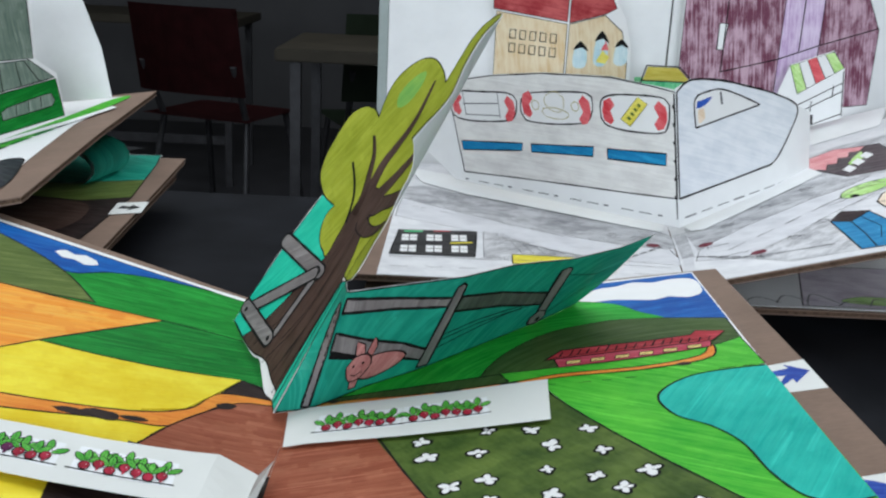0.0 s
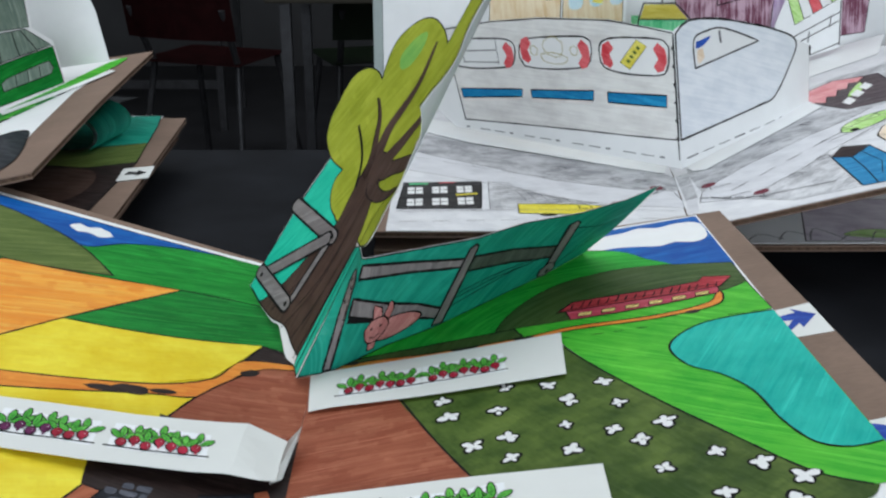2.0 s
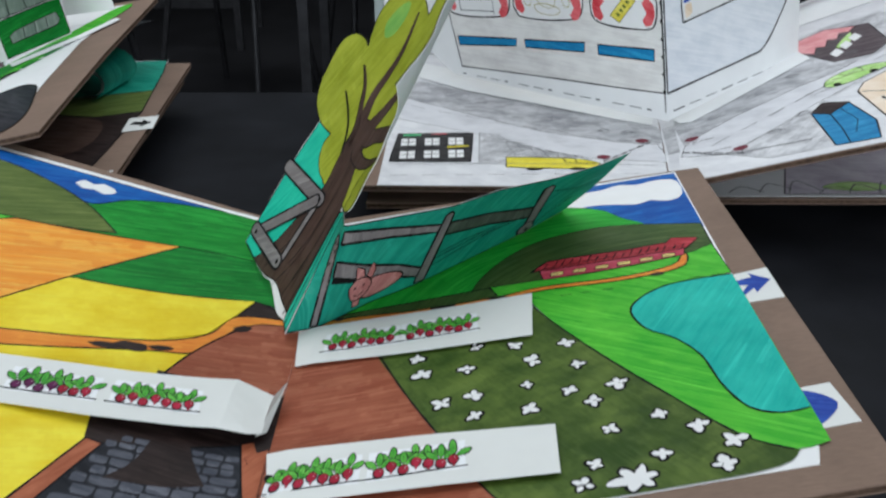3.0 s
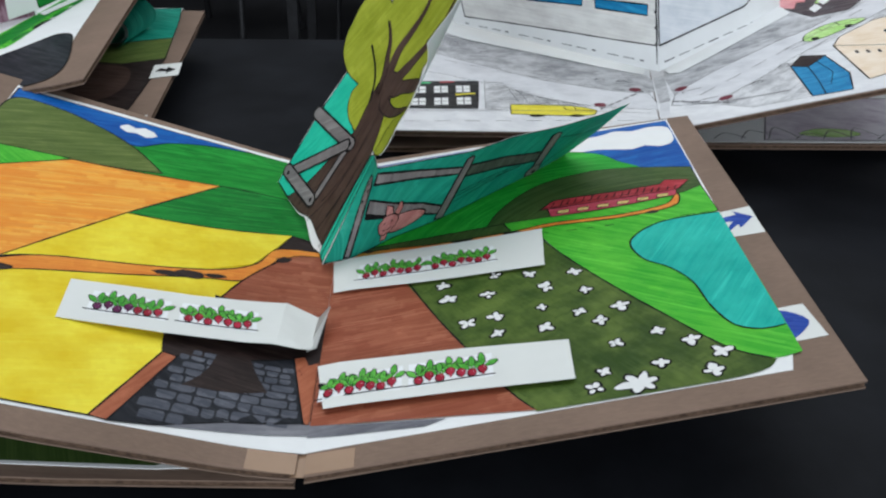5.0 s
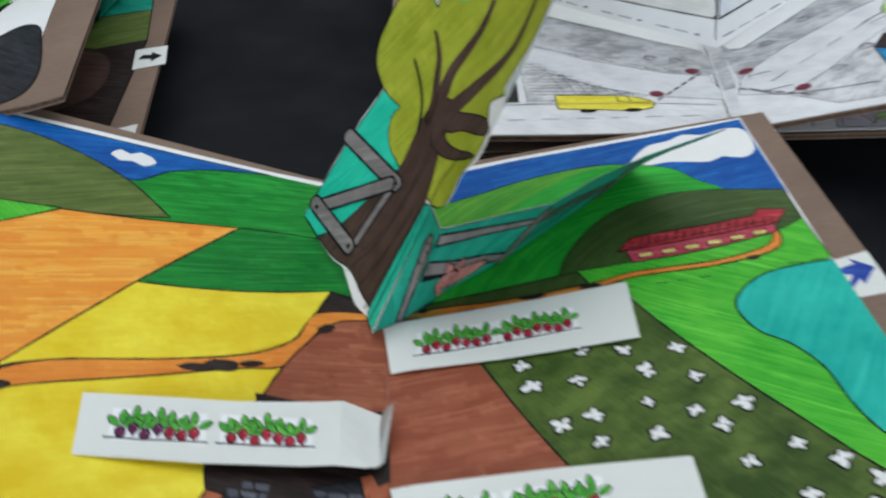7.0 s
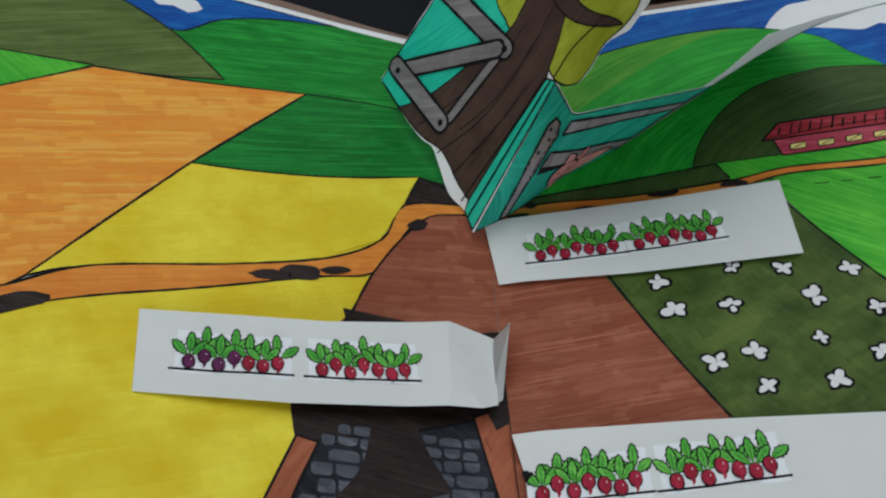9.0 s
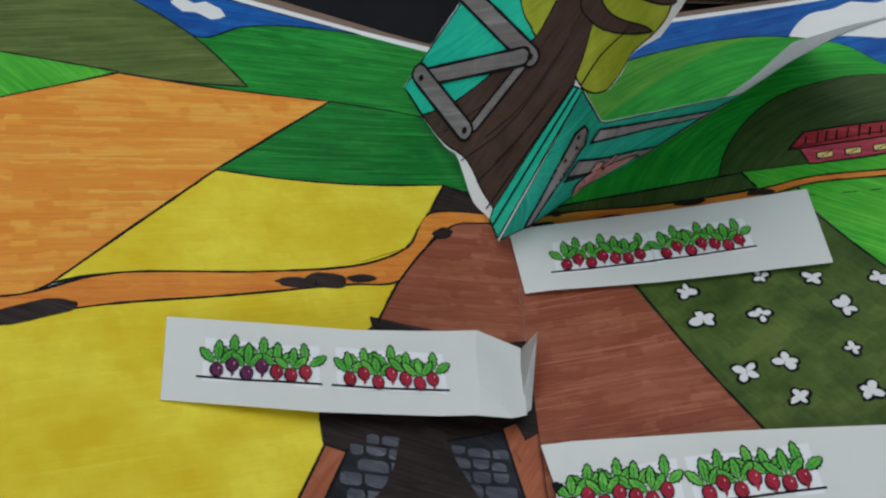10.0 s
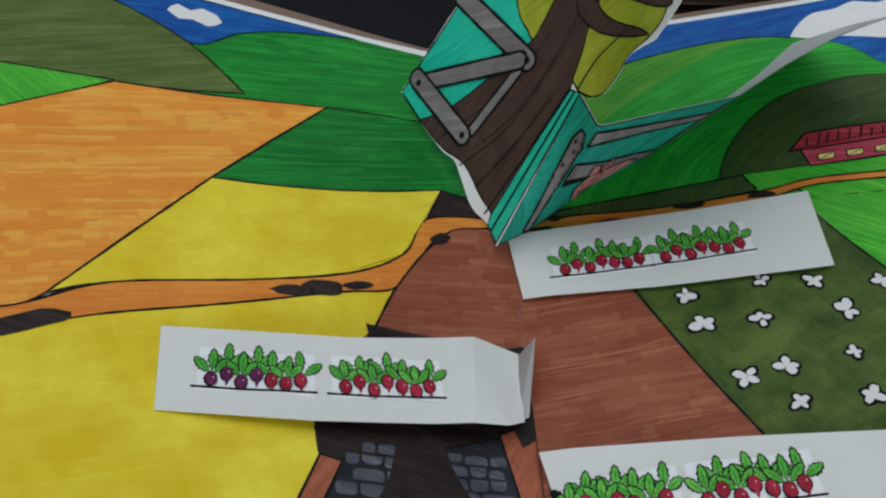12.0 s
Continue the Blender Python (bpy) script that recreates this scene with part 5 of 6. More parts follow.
region("dark_roof", [(339, 203), (351, 217), (365, 204), (348, 192)], B, 10, DBROWN, cr, smooth=False)
bm = bmesh.new()
ribbon(bm, mm([(348, 192), (346, 165), (342, 137)]), 0.0009, B, 12 * LV, 0, RNG)
ribbon(bm, mm([(356, 198), (358, 170), (350, 150)]), 0.0006, B, 12 * LV, 0, RNG)
part("building_lines", bm, INK, cr)
region("tan_building", [(375, 218), (384, 232), (415, 246), (450, 240), (462, 200), (450, 160), (404, 140), (372, 140)], B, 7, TANF, cr, smooth=False)
bm = bmesh.new()
ribbon(bm, mm([(375, 218), (410, 182), (456, 196)]), 0.0008, B, 10 * LV)
ribbon(bm, mm([(410, 182), (406, 142)]), 0.0008, B, 10 * LV)
fill(bm, mm(disc(422, 214, 11, 9, 14, 0.1)), B, 10 * LV, 1, 0)
for k in range(5):
    fill(bm, mm([(382 + 6 * k, 196 - 5.2 * k), (384 + 6 * k, 196 - 5.2 * k), (384 + 6 * k, 190 - 5.2 * k), (382 + 6 * k, 190 - 5.2 * k)]), B, 10 * LV, 1, 0)
part("tan_building_lines", bm, [INK, SLATE], cr)
SHOPW = marker("shop_grey_brown_marker", rgb_of(112, 102, 104), rgb_of(72, 64, 68), 20, 1.2)
region("shop_ground", [(366, 330), (375, 372), (404, 384), (450, 380), (470, 340), (440, 296), (404, 278), (378, 286)], B, 5, SHADE2, cr, smooth=False, outline=0)
region("shop_drawing", [(372, 340), (404, 374), (434, 360), (428, 300), (409, 284), (384, 292)], B, 6, SHOPW, cr, smooth=False)
region("pink_awning", [(370, 338), (378, 368), (405, 377), (424, 362), (416, 352), (410, 356), (404, 344), (398, 348), (392, 334), (386, 338), (380, 324)], B, 8, AWNING, cr, smooth=False)
for k in range(3):
    bm = bmesh.new()
    x0, y0 = 389 + 11 * k, 301 + 12 * k
    fill(bm, mm([(x0, y0), (x0 + 8, y0 + 7), (x0 + 7, y0 + 20), (x0 - 1, y0 + 12)]), B, 10 * LV, 0, 0)
    part("shop_window", bm, WHITE_INK, cr)
region("green_plants", [(396, 322), (404, 336), (416, 350), (412, 334), (402, 318)], B, 9, LIME, cr, outline=0.0004)
region("green_car", [(362, 245), (366, 256), (376, 263), (390, 266), (404, 262), (412, 254), (404, 249), (394, 246), (381, 241), (366, 240)], B, 8, LIME, cr, outline=0.0008)
for x0, y0 in ((370, 243), (397, 249)):
    bm = bmesh.new()
    fill(bm, mm(disc(x0, y0, 3, 3.4, 10)), B, 10 * LV, 0, 0)
    part("car_wheel", bm, INK, cr)
hatch(cr, B, [[(366, 254), (380, 255), (396, 256), (408, 256)], [(378, 262), (380, 255)], [(392, 265), (393, 256)], [(346, 240), (362, 246)], [(350, 236), (364, 240)]], 0.0006, "car_line", INK)


def upright(name, p0, p1, outline, parent, label, material=PAPER, thick=0.0004):
    """A standing panel whose local x runs from p0 to p1 and local y is height above the table."""
    d = (Vector(p1) - Vector(p0)).normalized()
    m = Matrix(((d.x, 0, d.y, p0[0]), (d.y, 0, -d.x, p0[1]), (0, 1, 0, 0), (0, 0, 0, 1)))
    ob = sheet(name, densify(mm(outline), 0.02), flat, 0.0, thick, material, parent, label, grid=0)
    return placed(ob, m)


def shape(name, pts, level, mat, parent, label="", outline=0.0007, smooth=False):
    return region(name, pts, flat, level, mat, parent, label, outline, smooth)


# white paper bus, two panels meeting at the spine
BUS_UP = Vector((-0.121, 0.107, 1.0))  # the bus leans back a little from its fold


def bus_panel(name, along_x, start, outline, label):
    """A leaning panel; local x runs along the panel, local y up the lean."""
    d = Vector(along_x).normalized()
    up = (BUS_UP - d * d.dot(BUS_UP)).normalized()
    n = d.cross(up)
    base = Vector((0.2583, 0.2527, 0)) + d * start
    m = Matrix(((d.x, up.x, n.x, base.x), (d.y, up.y, n.y, base.y), (0, up.z, n.z, 0), (0, 0, 0, 1)))
    ob = sheet(name, densify(mm(outline), 0.02), flat, 0.0, 0.0004, PAPER, city, label, grid=0)
    return placed(ob, m)


side = bus_panel("bus_side", (0.735, -0.678, 0), -0.252, [(30, 46), (-13.1, 71.9), (17.4, 130.2), (79.5, 140.8), (132.9, 148.4), (196.9, 152.5), (231, 150.2), (252, 149), (252, 50), (160, 48)], "white paper bus side with pencilled windows and blue stripes")
shape("bus_body", [(41.7, 54.4), (26.9, 129), (79.5, 140), (132.9, 147.6), (196.9, 151.7), (231, 149.4), (251, 147.5), (251, 71), (209.7, 67.5), (156.8, 63.8), (98.8, 59.3)], 1, BUSL, side, outline=0.0011)
WINDOWS = ([(33.2, 119.3), (44.8, 123.4), (64, 125.1), (94.8, 127.7), (104.3, 123), (101.5, 109.3), (92.1, 104.8), (60.7, 100.2), (38.3, 100.1), (31.3, 105.8)],
    [(109.7, 124.6), (115.5, 129.7), (141.3, 134.3), (173.8, 137.2), (179.6, 131.2), (177.6, 120), (169.2, 113.8), (138.8, 108.9), (113.2, 108.5), (108.6, 114.7)],
    [(187.5, 132.9), (194.4, 137.9), (214.5, 141), (243.1, 141.6), (246.8, 132.1), (244.4, 120.7), (237.1, 116), (207.8, 114), (190.3, 116.6), (186.8, 124.5)])
for k, w in enumerate(WINDOWS):
    x0, x1, z0, z1 = min(p[0] for p in w), max(p[0] for p in w), min(p[1] for p in w), max(p[1] for p in w)
    shape("bus_window", w, 3, WHITE_INK, side, outline=0.0013, smooth=True)
    shape("red_curtain", [(x0 + 3, z0 + 5), (x0 + 1.5, z0 + 12), (x0 + 3, z1 - 8), (x0 + 9, z1 - 5), (x0 + 13, z1 - 10), (x0 + 9, z0 + 13), (x0 + 12, z0 + 6), (x0 + 9, z0 + 2.5)], 6, REDC, side, outline=0, smooth=True)
    shape("red_curtain", [(x1 - 5, z0 + 6), (x1 - 2, z0 + 12), (x1 - 3, z1 - 6), (x1 - 9, z1 - 2), (x1 - 13, z1 - 7), (x1 - 9, z0 + 14), (x1 - 13, z0 + 8), (x1 - 10, z0 + 4)], 6, REDC, side, outline=0, smooth=True)
    cx, cz = (x0 + x1) / 2, (z0 + z1) / 2
    if k == 0:
        bm = bmesh.new()
        for q in ([(x0 + 17, z0 + 4), (x0 + 14, z1 - 4)], [(x1 - 18, z0 + 6), (x1 - 20, z1 - 1)], [(x0 + 14, cz - 1), (x1 - 20, cz + 4)], [(x0 + 16, z0 + 4), (x1 - 18, z0 + 8)]):
            ribbon(bm, mm(q), 0.0008, flat, 7 * LV, 0, RNG)
        part("bench_lines", bm, PENCIL, side)
    elif k == 1:
        bm = bmesh.new()
        for q in (disc(cx - 1, cz + 4, 10, 8, 14, 0.1), disc(cx, cz - 5, 14, 4, 12, 0.15), disc(cx - 20, cz - 1, 4, 4, 8, 0.1), disc(cx + 19, cz + 3, 4, 3.6, 8, 0.1)):
            ribbon(bm, mm(q + q[:1]), 0.0006, flat, 7 * LV, 0, RNG)
        part("drawn_toy", bm, OCHRE_PENCIL, side, "ochre pencil scribble in the window")
    else:
        ticket = [(204.8, 121.9), (220.3, 140.1), (228.7, 135.9), (213, 117.6)]
        shape("yellow_ticket", ticket, 7, LEMON, side, outline=0.0004)
        a, b = Vector(ticket[0]).lerp(Vector(ticket[3]), 0.5), Vector(ticket[1]).lerp(Vector(ticket[2]), 0.5)
        bm = bmesh.new()
        for q in range(4):
            p = a.lerp(b, 0.22 + 0.19 * q)
            fill(bm, mm([(p.x - 2, p.y), (p.x, p.y + 1.4), (p.x + 2, p.y - 0.4), (p.x, p.y - 1.8)]), flat, 10 * LV, 0, 0)
        part("ticket_marks", bm, OLIVE, side)
for band in ([(40.8, 80.9), (108.7, 89), (107.4, 82.9), (41.7, 73.3)],
    [(117, 89.7), (178.9, 97.2), (177.8, 89.7), (117.5, 83.5)],
    [(191.5, 97.8), (243, 102.3), (242.5, 93.6), (191.4, 90.1)]):
    shape("blue_stripe", band, 3, CYAN, side, outline=0.0011)
bm = bmesh.new()
ribbon(bm, mm([(-13.1, 71.9), (17.4, 130.2)]), 0.0009, flat, 4 * LV)
part("edge_line", bm, INK, side)
for k in range(13):
    x0 = 42 + 16 * k
    z0 = 48.3 + 0.038 * (x0 - 42)
    bm = bmesh.new()
    ribbon(bm, mm([(x0, z0), (x0 + (11 if k % 3 else 4), z0 + 0.4)]), 0.0007 if k % 3 else 0.0013, flat, 4 * LV)
    part("fold_dash", bm, PENCIL, side)
bm = bmesh.new()
ribbon(bm, mm([(250.6, 56 + 6 * k) for k in range(16)]), 0.0009, flat, 6 * LV, 0, RNG)
part("fold_line", bm, INK, side)
for k in range(6):
    bm = bmesh.new()
    fill(bm, mm(disc(250.2, 72 + 13 * k, 1.3, 1.5, 8)), flat, 8 * LV, 0, 0)
    part("fold_dot", bm, INK, side)

front = bus_panel("bus_front", (0.842, 0.540, 0), 0.0, [(0, 50), (0, 150), (14.6, 156.3), (44.6, 155.8), (75.7, 150.6), (108.3, 143.6), (150, 127), (148, 79), (60, 62)], "white paper bus front with a pencilled windscreen")
shape("bus_nose", [(1, 71), (1, 71), (1, 147), (1, 147), (14.6, 155.3), (44.6, 154.8), (75.7, 149.6), (108.3, 142.6), (134, 131.8), (124.3, 111.9), (106.4, 91.5), (89.3, 86.7), (40.4, 77.9)], 1, BUSR, front, outline=0.0015, smooth=True)
shape("windscreen", [(19.6, 121.1), (19.6, 121.1), (19.7, 141.8), (35, 147.2), (48.5, 148), (69, 142.6), (90, 135.3), (90, 135.3)], 3, WHITE_INK, front, outline=0.0013, smooth=True)
x0, z0 = 19.6, 121.1
shape("blue_scribble", [(x0 + 1, z0 + 14), (x0 + 2, z0 + 19), (x0 + 8, z0 + 20), (x0 + 18, z0 + 22), (x0 + 10, z0 + 16)], 6, ARROW, front, outline=0, smooth=True)
shape("pink_scribble", [(x0 + 3, z0 + 3), (x0 + 3, z0 + 13), (x0 + 9, z0 + 14), (x0 + 10, z0 + 7)], 5, TANF, front, outline=0, smooth=True)
bm = bmesh.new()
ribbon(bm, mm([(x0 + 27, z0 + 25), (x0 + 28, z0 + 16)]), 0.0022, flat, 7 * LV)
part("mirror_line", bm, PENCIL, front)
for k in range(8):
    bm = bmesh.new()
    ribbon(bm, mm([(6 + 17.5 * k, 57 + 2.75 * k), (18 + 17.5 * k, 58.9 + 2.75 * k)]), 0.0007 if k % 3 else 0.0012, flat, 4 * LV)
    part("fold_dash", bm, PENCIL, front)
for panel, along_x in ((side, (0.735, -0.678, 0)), (front, (0.842, 0.540, 0))):
    d = Vector(along_x).normalized()
    k = d.dot(BUS_UP)
    slant = Matrix(((1, k, 0, 0), (0, (BUS_UP - d * k).length, 0, 0), (0, 0, 1, 0), (0, 0, 0, 1)))
    for ob in [panel] + list(panel.children):
        ob.data.transform(slant)
FLAP = [(46, 470), (112, 420), (190, 350), (250, 294), (243, 272), (216, 289), (162, 328), (100, 372), (60, 412)]
sheet("bus_flap", mm(FLAP), h_city_left, 0.0012, 0.0004, PAPER, city, "white folded paper flap")
sheet("bus_flap", mm([(258, 288), (312, 322), (371, 360), (374, 316), (352, 303), (303, 275), (270, 257), (262, 262)]), h_city_right, 0.0012, 0.0004, PAPER, city, "white folded paper flap")

# upright back of the city book
upright("back_panel", (0.022, 0.500), (0.285, 0.505), [(0, 36), (0, 330), (263, 330), (263, 46)], city, "white upright paper back panel", PAPER, 0.004)
bm = bmesh.new()
box(bm, (0.013, 0.4985, 0.036), (0.0215, 0.5065, 0.332))
part("panel_edge", bm, GREYEDGE, city, "grey-green edge of the board")
upright("back_panel", (0.287, 0.505), (0.60, 0.500), [(0, 50), (0, 330), (313, 330), (313, 120)], city, "white upright paper back panel", PAPER, 0.004)
# sand-coloured building with a red roof
yb = upright("sand_building", (0.108, 0.462), (0.180, 0.425), [(12, 44), (12, 188), (8, 222), (81, 214), (81, 46)], city, "sand-coloured paper building with a red roof")
shape("sand_wall", [(13, 60), (13, 189), (80, 182), (80, 60)], 1, SAND, yb)
shape("red_roof", [(10, 191), (9, 220), (80, 212), (80, 184)], 2, ROOFR, yb)
for j in range(2):
    for i in range(5):
        x0, z0 = 27 + 9.6 * i, 166.5 - 12 * j - 0.3 * i
        shape("drawn_window", [(x0, z0), (x0 + 5.4, z0), (x0 + 5.4, z0 + 7.4), (x0, z0 + 7.4)], 3, SAND, yb, outline=0.0011)
yr = upright("sand_building", (0.180, 0.425), (0.252, 0.462), [(0, 46), (0, 214), (40, 216), (62, 186), (70, 160), (72, 48)], city, "sand-coloured paper building with arched windows")
shape("sand_wall", [(1, 60), (1, 182), (38, 190), (58, 176), (66, 150), (70, 60)], 1, SAND, yr)
shape("red_roof", [(1, 183), (1, 212), (39, 214), (50, 196), (38, 191)], 2, ROOFR, yr)
PALEB = crayon("pale_blue_crayon", rgb_of(220, 236, 240), rgb_of(168, 206, 220), 80)
for x0, z0, hgt in ((8, 146, 20), (30, 148, 27), (52, 148, 20)):
    shape("arched_window", [(x0, z0), (x0, z0 + hgt * 0.7), (x0 + 6, z0 + hgt), (x0 + 13, z0 + hgt * 0.7), (x0 + 13, z0)], 3, PALEB, yr, outline=0, smooth=True)
    shape("arch_shadow", [(x0 - 1, z0 + hgt * 0.72), (x0 + 6, z0 + hgt + 2), (x0 + 15, z0 + hgt * 0.66), (x0 + 7, z0 + hgt * 0.82)], 5, INK, yr, outline=0, smooth=True)
shape("coloured_scribble", [(32, 150), (38, 160), (46, 154), (42, 148)], 6, LEMON, yr, outline=0)
shape("coloured_scribble", [(36, 160), (41, 168), (45, 160)], 7, REDC, yr, outline=0)
# green open-topped box
x0, x1, y0, y1 = 0.243, 0.288, 0.405, 0.435
bm = bmesh.new()
for lo, hi in (((x0, y0), (x1, y0 + 0.001)), ((x0, y1 - 0.001), (x1, y1)), ((x0, y0 + 0.001), (x0 + 0.001, y1 - 0.001)), ((x1 - 0.001, y0 + 0.001), (x1, y1 - 0.001))):
    box(bm, (*lo, 0.05), (*hi, 0.139))
gb = part("green_box", bm, MINT, city, "small open green paper box with yellow inside")
bm = bmesh.new()
inner = [bm.verts.new(v) for v in ((x0 + 0.0012, y0 + 0.0012, 0.1385), (x1 - 0.0012, y0 + 0.0012, 0.1385), (x1 - 0.004, y1 + 0.014, 0.147), (x0 + 0.014, y1 + 0.014, 0.147))]
bm.faces.new(inner)
bmesh.ops.solidify(bm, geom=bm.faces[:], thickness=0.0006)
part("yellow_inside", bm, LEMON, gb)
for a, b in (((x0, y0, 0.1395), (x1, y0, 0.1395)), ((x1 - 0.003, y1 + 0.014, 0.148), (x0 + 0.013, y1 + 0.014, 0.148)), ((x0, y0, 0.1395), (x0 + 0.013, y1 + 0.014, 0.148)), ((x1, y0, 0.1395), (x1 - 0.003, y1 + 0.014, 0.148)), ((x1, y0 - 0.0003, 0.10), (x1, y0 - 0.0003, 0.139)), ((x0, y0 - 0.0003, 0.10), (x0, y0 - 0.0003, 0.139))):
    bm = bmesh.new()
    tube(bm, a, b, 0.0006, 6)
    part("ink_edge", bm, INK, gb)
# maroon tower block and the shop in front of it
br = upright("maroon_block", (0.292, 0.484), (0.476, 0.484), [(0, 60), (0, 330), (90, 330), (130, 300), (182, 186), (182, 106)], city, "maroon crayon paper tower blocks")
shape("maroon_wall", [(1, 62), (1, 328), (92, 328), (92, 100)], 1, BRICKC, br, smooth=False)
shape("lilac_wall", [(92, 100), (92, 328), (128, 300), (128, 110)], 1, LILAC, br)
shape("maroon_wall", [(128, 110), (128, 300), (181, 186), (181, 118)], 1, BRICKC, br)
shape("drawn_window", [(34, 162), (34, 186), (42, 186), (40, 162)], 3, PAPER, br, outline=0.001)
bm = bmesh.new()
for q in ([(40, 142), (92, 156), (128, 170), (181, 188)], [(40, 300), (40, 142)], [(110, 164), (110, 300)]):
    ribbon(bm, mm(q), 0.0011, flat, 5 * LV)
part("block_lines", bm, INK, br)
sh = upright("shop_front", (0.379, 0.458), (0.443, 0.458), [(0, 88), (0, 128), (8, 154), (46, 168), (58, 152), (62, 108)], city, "small white paper shop with a striped awning")
for k, mat in enumerate((LIME, WHITE_INK, REDC, WHITE_INK, LIME)):
    a, b = k / 5, (k + 1) / 5
    shape("awning_stripe", [(18 + 39 * a, 128 + 25 * a), (8 + 38 * a, 153 + 14 * a), (8 + 38 * b, 153 + 14 * b), (18 + 39 * b, 128 + 25 * b)], 2, mat, sh)
bm = bmesh.new()
for q in ([(16, 108), (58, 132)], [(18, 117), (58, 140)], [(32, 112), (32, 122)], [(50, 126), (50, 137)], [(57, 150), (61, 110)], [(24, 96), (61, 112)]):
    ribbon(bm, mm(q), 0.0009, flat, 4 * LV)
fill(bm, mm([(28, 98), (27, 107), (35, 110), (36, 101)]), flat, 4 * LV, 0, 0)
part("shop_lines", bm, INK, sh)
sheet("wall_flap", mm([(388, 408), (456, 412), (486, 470), (407, 482)]), h_city_right, 0.0012, 0.0004, PAPER, city, "white folded paper flap")

# ---------------------------------------------------------------- the third book, behind on the other side
def h_up(x, y):
    return 0.084 + (x + 0.176) * 0.15 + (y - 0.136) * 0.065


def h_lo(x, y):
    return 0.037 + 0.02 * (y - 0.17)


barn_book = thing("pop_up_book", (-0.3, 0.32, 0.0), "handmade pop-up book with a green barn, propped half open", "book", "handmade pop-up books")
board("lower_cover", mm([(-146, 160), (-152, 300), (-160, 455), (-430, 448), (-430, 150)]), h_lo, 0.0, barn_book, "brown corrugated cardboard cover")
board("lower_cover", mm([(-154, 172), (-166, 446), (-428, 440), (-428, 160)]), lambda x, y: 0.0262 + 0.012 * (y - 0.17), 0.0, barn_book, "brown corrugated cardboard cover")
bm = bmesh.new()
box(bm, (-0.42, 0.18, 0.0), (-0.20, 0.46, 0.0205))
part("page_block", bm, PAPER, barn_book, "block of white pages under the covers")
lp = sheet("lower_page", mm([(-168, 165), (-168, 310), (-183, 462), (-426, 444), (-426, 156)]), h_lo, 0.0006, 0.0005, PAPER, barn_book, "page of teal, green and brown marker, darkened for the cover's shade")
# marker tones picked darker, for the shade under the raised cover
region("teal_water", [(-184, 461), (-178, 425), (-172, 368), (-240, 345), (-330, 360), (-330, 444)], h_lo, 17, SHADED_TEAL, lp, smooth=False)
region("green_bank", [(-172, 368), (-166, 312), (-200, 297), (-290, 310), (-290, 352), (-230, 346)], h_lo, 18, OLIVE, lp, smooth=False)
region("dark_soil", [(-166, 312), (-168, 168), (-420, 160), (-420, 320), (-290, 312), (-200, 297)], h_lo, 19, DBROWN, lp, smooth=False)
region("brown_patch", [(-196, 290), (-190, 220), (-260, 190), (-280, 280)], h_lo, 21, TRUNK, lp, outline=0)
for pts in ([(-171, 294), (-149, 301), (-146, 271), (-168, 262)], [(-175, 172), (-150, 184), (-149, 162), (-172, 160)]):
    tb = sheet("arrow_tab", mm(pts), h_lo, 0.0009, 0.0003, PAPER2, barn_book, "white paper tab with a black arrow")
    cx, cy = sum(p[0] for p in pts) / 4, sum(p[1] for p in pts) / 4
    region("black_arrow", [(cx - 8, cy - 4), (cx - 6, cy + 4), (cx, cy + 3), (cx, cy + 8), (cx + 8, cy + 2), (cx + 1, cy - 8), (cx + 1, cy - 3)], lambda x, y: h_lo(x, y) + 0.0009, 1, INK, tb, outline=0, smooth=False)
# paper curl of a hidden pop-up between the covers
for grow, mat, lab in ((1.0, SHADED_TEAL, "dark teal curled paper ring between the covers"), (0.8, PAPER2, "curled white paper pop-up between the covers")):
    bm = bmesh.new()
    rows = []
    for i in range(15):
        a = -1.2 + 3.4 * i / 14
        rows.append([bm.verts.new((-0.236 + 0.034 * grow * math.cos(a) + 0.010 * j, 0.335 + 0.06 * j + (1 - grow) * 0.06, 0.0375 + 0.019 * grow * (1 + math.sin(a)))) for j in range(2)])
    for a, b in zip(rows, rows[1:]):
        bm.faces.new((a[0], b[0], b[1], a[1]))
    bmesh.ops.solidify(bm, geom=bm.faces[:], thickness=0.0005)
    part("paper_curl", bm, mat, barn_book, lab, True)
board("upper_cover", mm([(-176, 136), (-184, 300), (-186, 462), (-430, 470), (-430, 120), (-196, 131)]), h_up, -0.0006, barn_book, "brown corrugated cardboard cover, raised")
up = sheet("upper_page", mm([(-203, 146), (-212, 250), (-218, 340), (-206, 448), (-426, 458), (-426, 128)]), h_up, 0.0, 0.0005, PAPER, barn_book, "white page with grey road and green verge")
region("green_verge", [(-264, 224), (-246, 290), (-222, 360), (-204, 440), (-218, 440), (-240, 372), (-262, 310), (-284, 250)], h_up, 2, LGREEN, up, outline=0)
region("dark_verge", [(-270, 232), (-250, 300), (-232, 350), (-240, 352), (-262, 306), (-280, 250)], h_up, 4, GREEN, up, outline=0)
region("grey_road", [(-205, 142), (-210, 220), (-226, 240), (-250, 218), (-300, 170), (-300, 134)], h_up, 3, SLATE, up)
bn = upright("green_barn", (-0.262, 0.300), (-0.2265, 0.356), [(-30, 84), (-30, 200), (36, 200), (38, 142), (56, 130), (62, 95), (0, 86)], barn_book, "green paper barn with a grey roof")
GREYG = marker("grey_green_roof_marker", rgb_of(150, 164, 152), rgb_of(104, 122, 112), 80, 1.2)
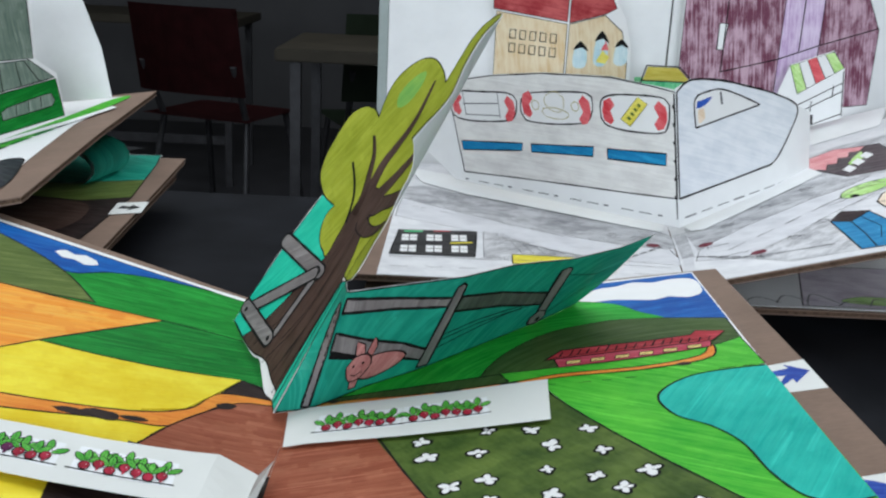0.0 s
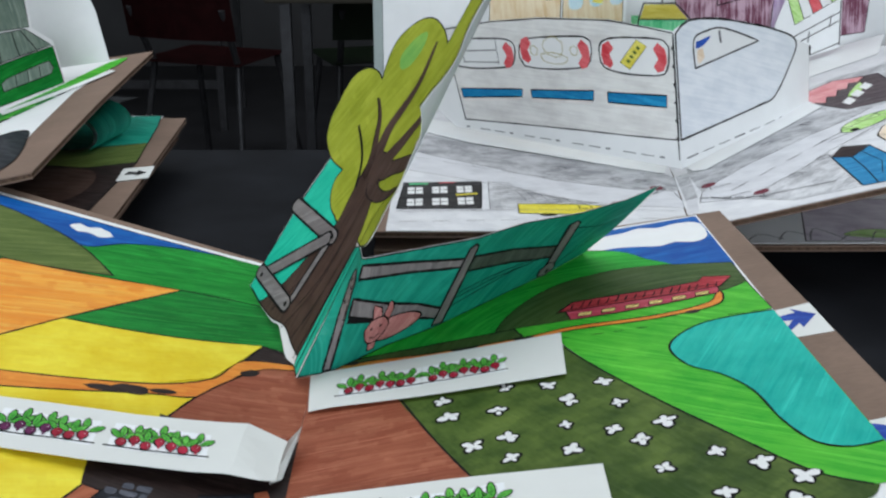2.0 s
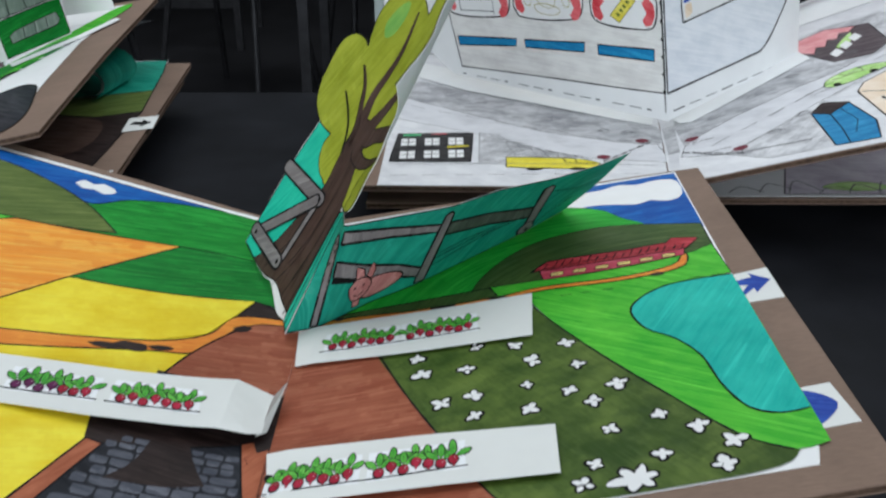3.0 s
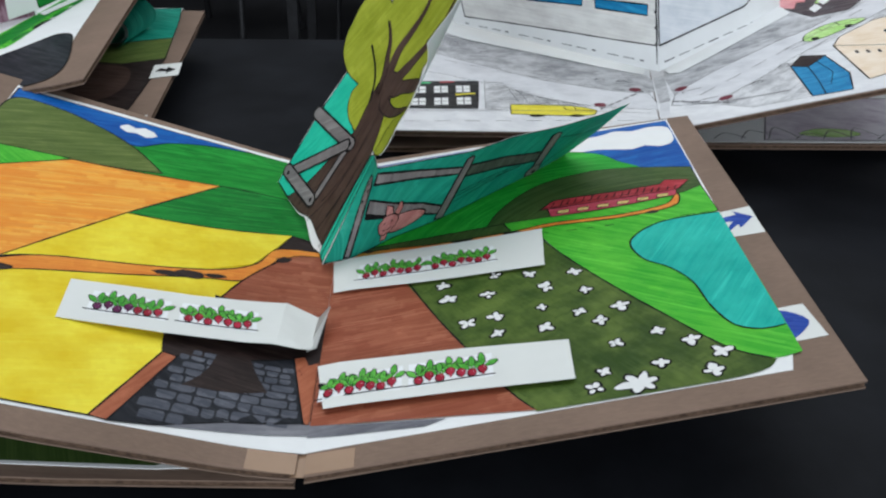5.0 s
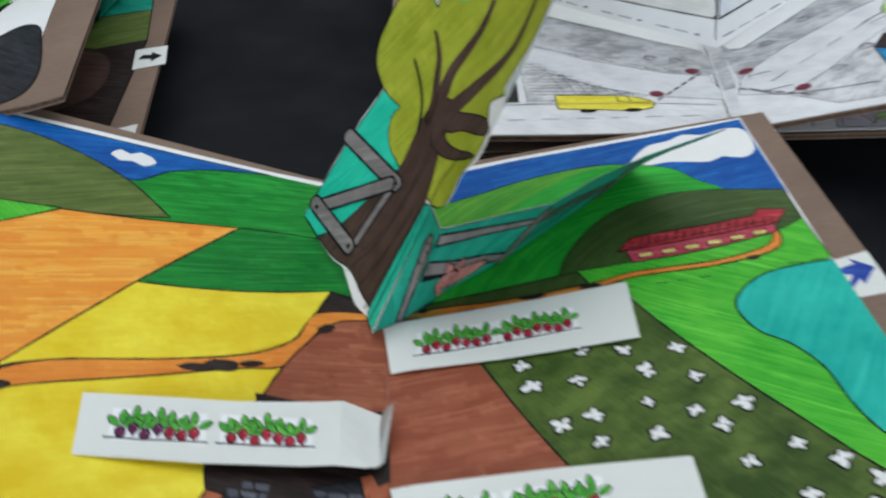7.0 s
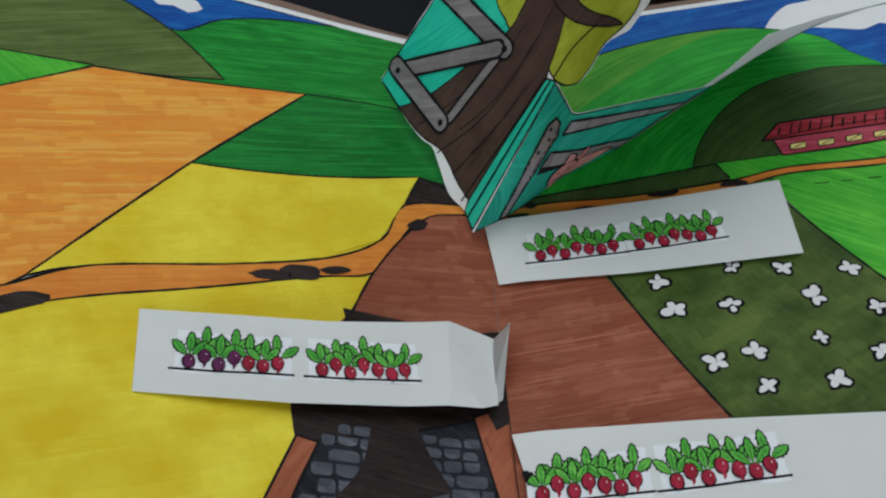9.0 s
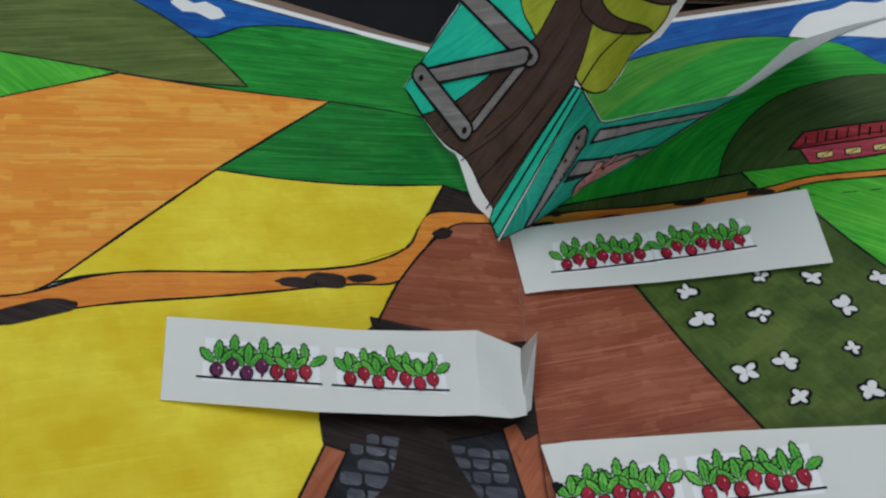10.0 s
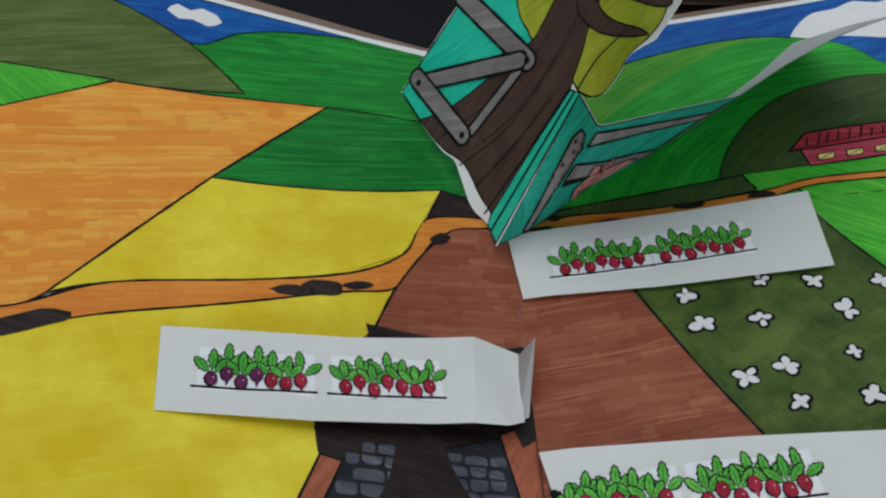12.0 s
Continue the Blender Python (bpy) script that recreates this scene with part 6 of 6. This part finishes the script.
shape("barn_wall", [(0, 87), (-6, 116), (55, 126), (61, 96)], 2, DGREEN, bn)
shape("barn_roof", [(-8, 117), (-10, 140), (32, 142), (54, 127)], 3, GREYG, bn)
shape("silo", [(-28, 142), (-28, 199), (33, 199), (36, 143)], 2, GREYG, bn)
shape("barn_window", [(6, 98), (5, 104), (10, 107), (50, 115), (53, 109), (50, 105), (14, 99)], 5, GREYG, bn, smooth=True)
bm = bmesh.new()
for x0 in (18, 29, 40):
    ribbon(bm, mm([(x0, 100 + 0.17 * (x0 - 14)), (x0, 108 + 0.17 * (x0 - 14))]), 0.0007, flat, 8 * LV)
for q in ([(8, 119), (6, 140)], [(24, 122), (20, 141)], [(40, 125), (28, 141)], [(6, 143), (5, 198)]):
    ribbon(bm, mm(q), 0.0008, flat, 8 * LV, 0, RNG)
part("barn_lines", bm, INK, bn)
wb = upright("white_back", (-0.330, 0.405), (-0.207, 0.405), [(-60, 80), (-60, 200), (96, 200), (108, 165), (115, 146), (122, 104)], barn_book, "white upright paper panel")
shape("maroon_wall", [(-58, 84), (-58, 198), (-6, 198), (-4, 92)], 2, BRICKC, wb)
sheet("panel_flap", mm([(-262, 300), (-226, 357), (-206, 398), (-200, 392), (-220, 348), (-256, 292)]), h_up, 0.0012, 0.0004, PAPER, barn_book, "white folded paper flap")
MAROON_DARK = crayon("dark_maroon_crayon", rgb_of(150, 122, 134), rgb_of(92, 56, 68), 84, "xy", 0.8, 26, 520)
shed = upright("maroon_shed", (-0.310, 0.285), (-0.262, 0.300), [(-30, 62), (-30, 150), (40, 150), (46, 128), (48, 79)], barn_book, "small maroon crayoned paper shed beside the barn")
shape("maroon_wall", [(-28, 66), (-28, 146), (39, 146), (44, 128), (46, 81)], 2, MAROON_DARK, shed)
for k in range(6):
    x0, y0 = -262 + 8.5 * k, 236 + 24 * k
    region("verge_mark", [(x0, y0), (x0 + 5, y0 + 14), (x0 + 9, y0 + 22), (x0 + 3, y0 + 20), (x0 - 3, y0 + 8)], h_up, 6, (DGREEN, INK, DGREEN)[k % 3], up, outline=0)
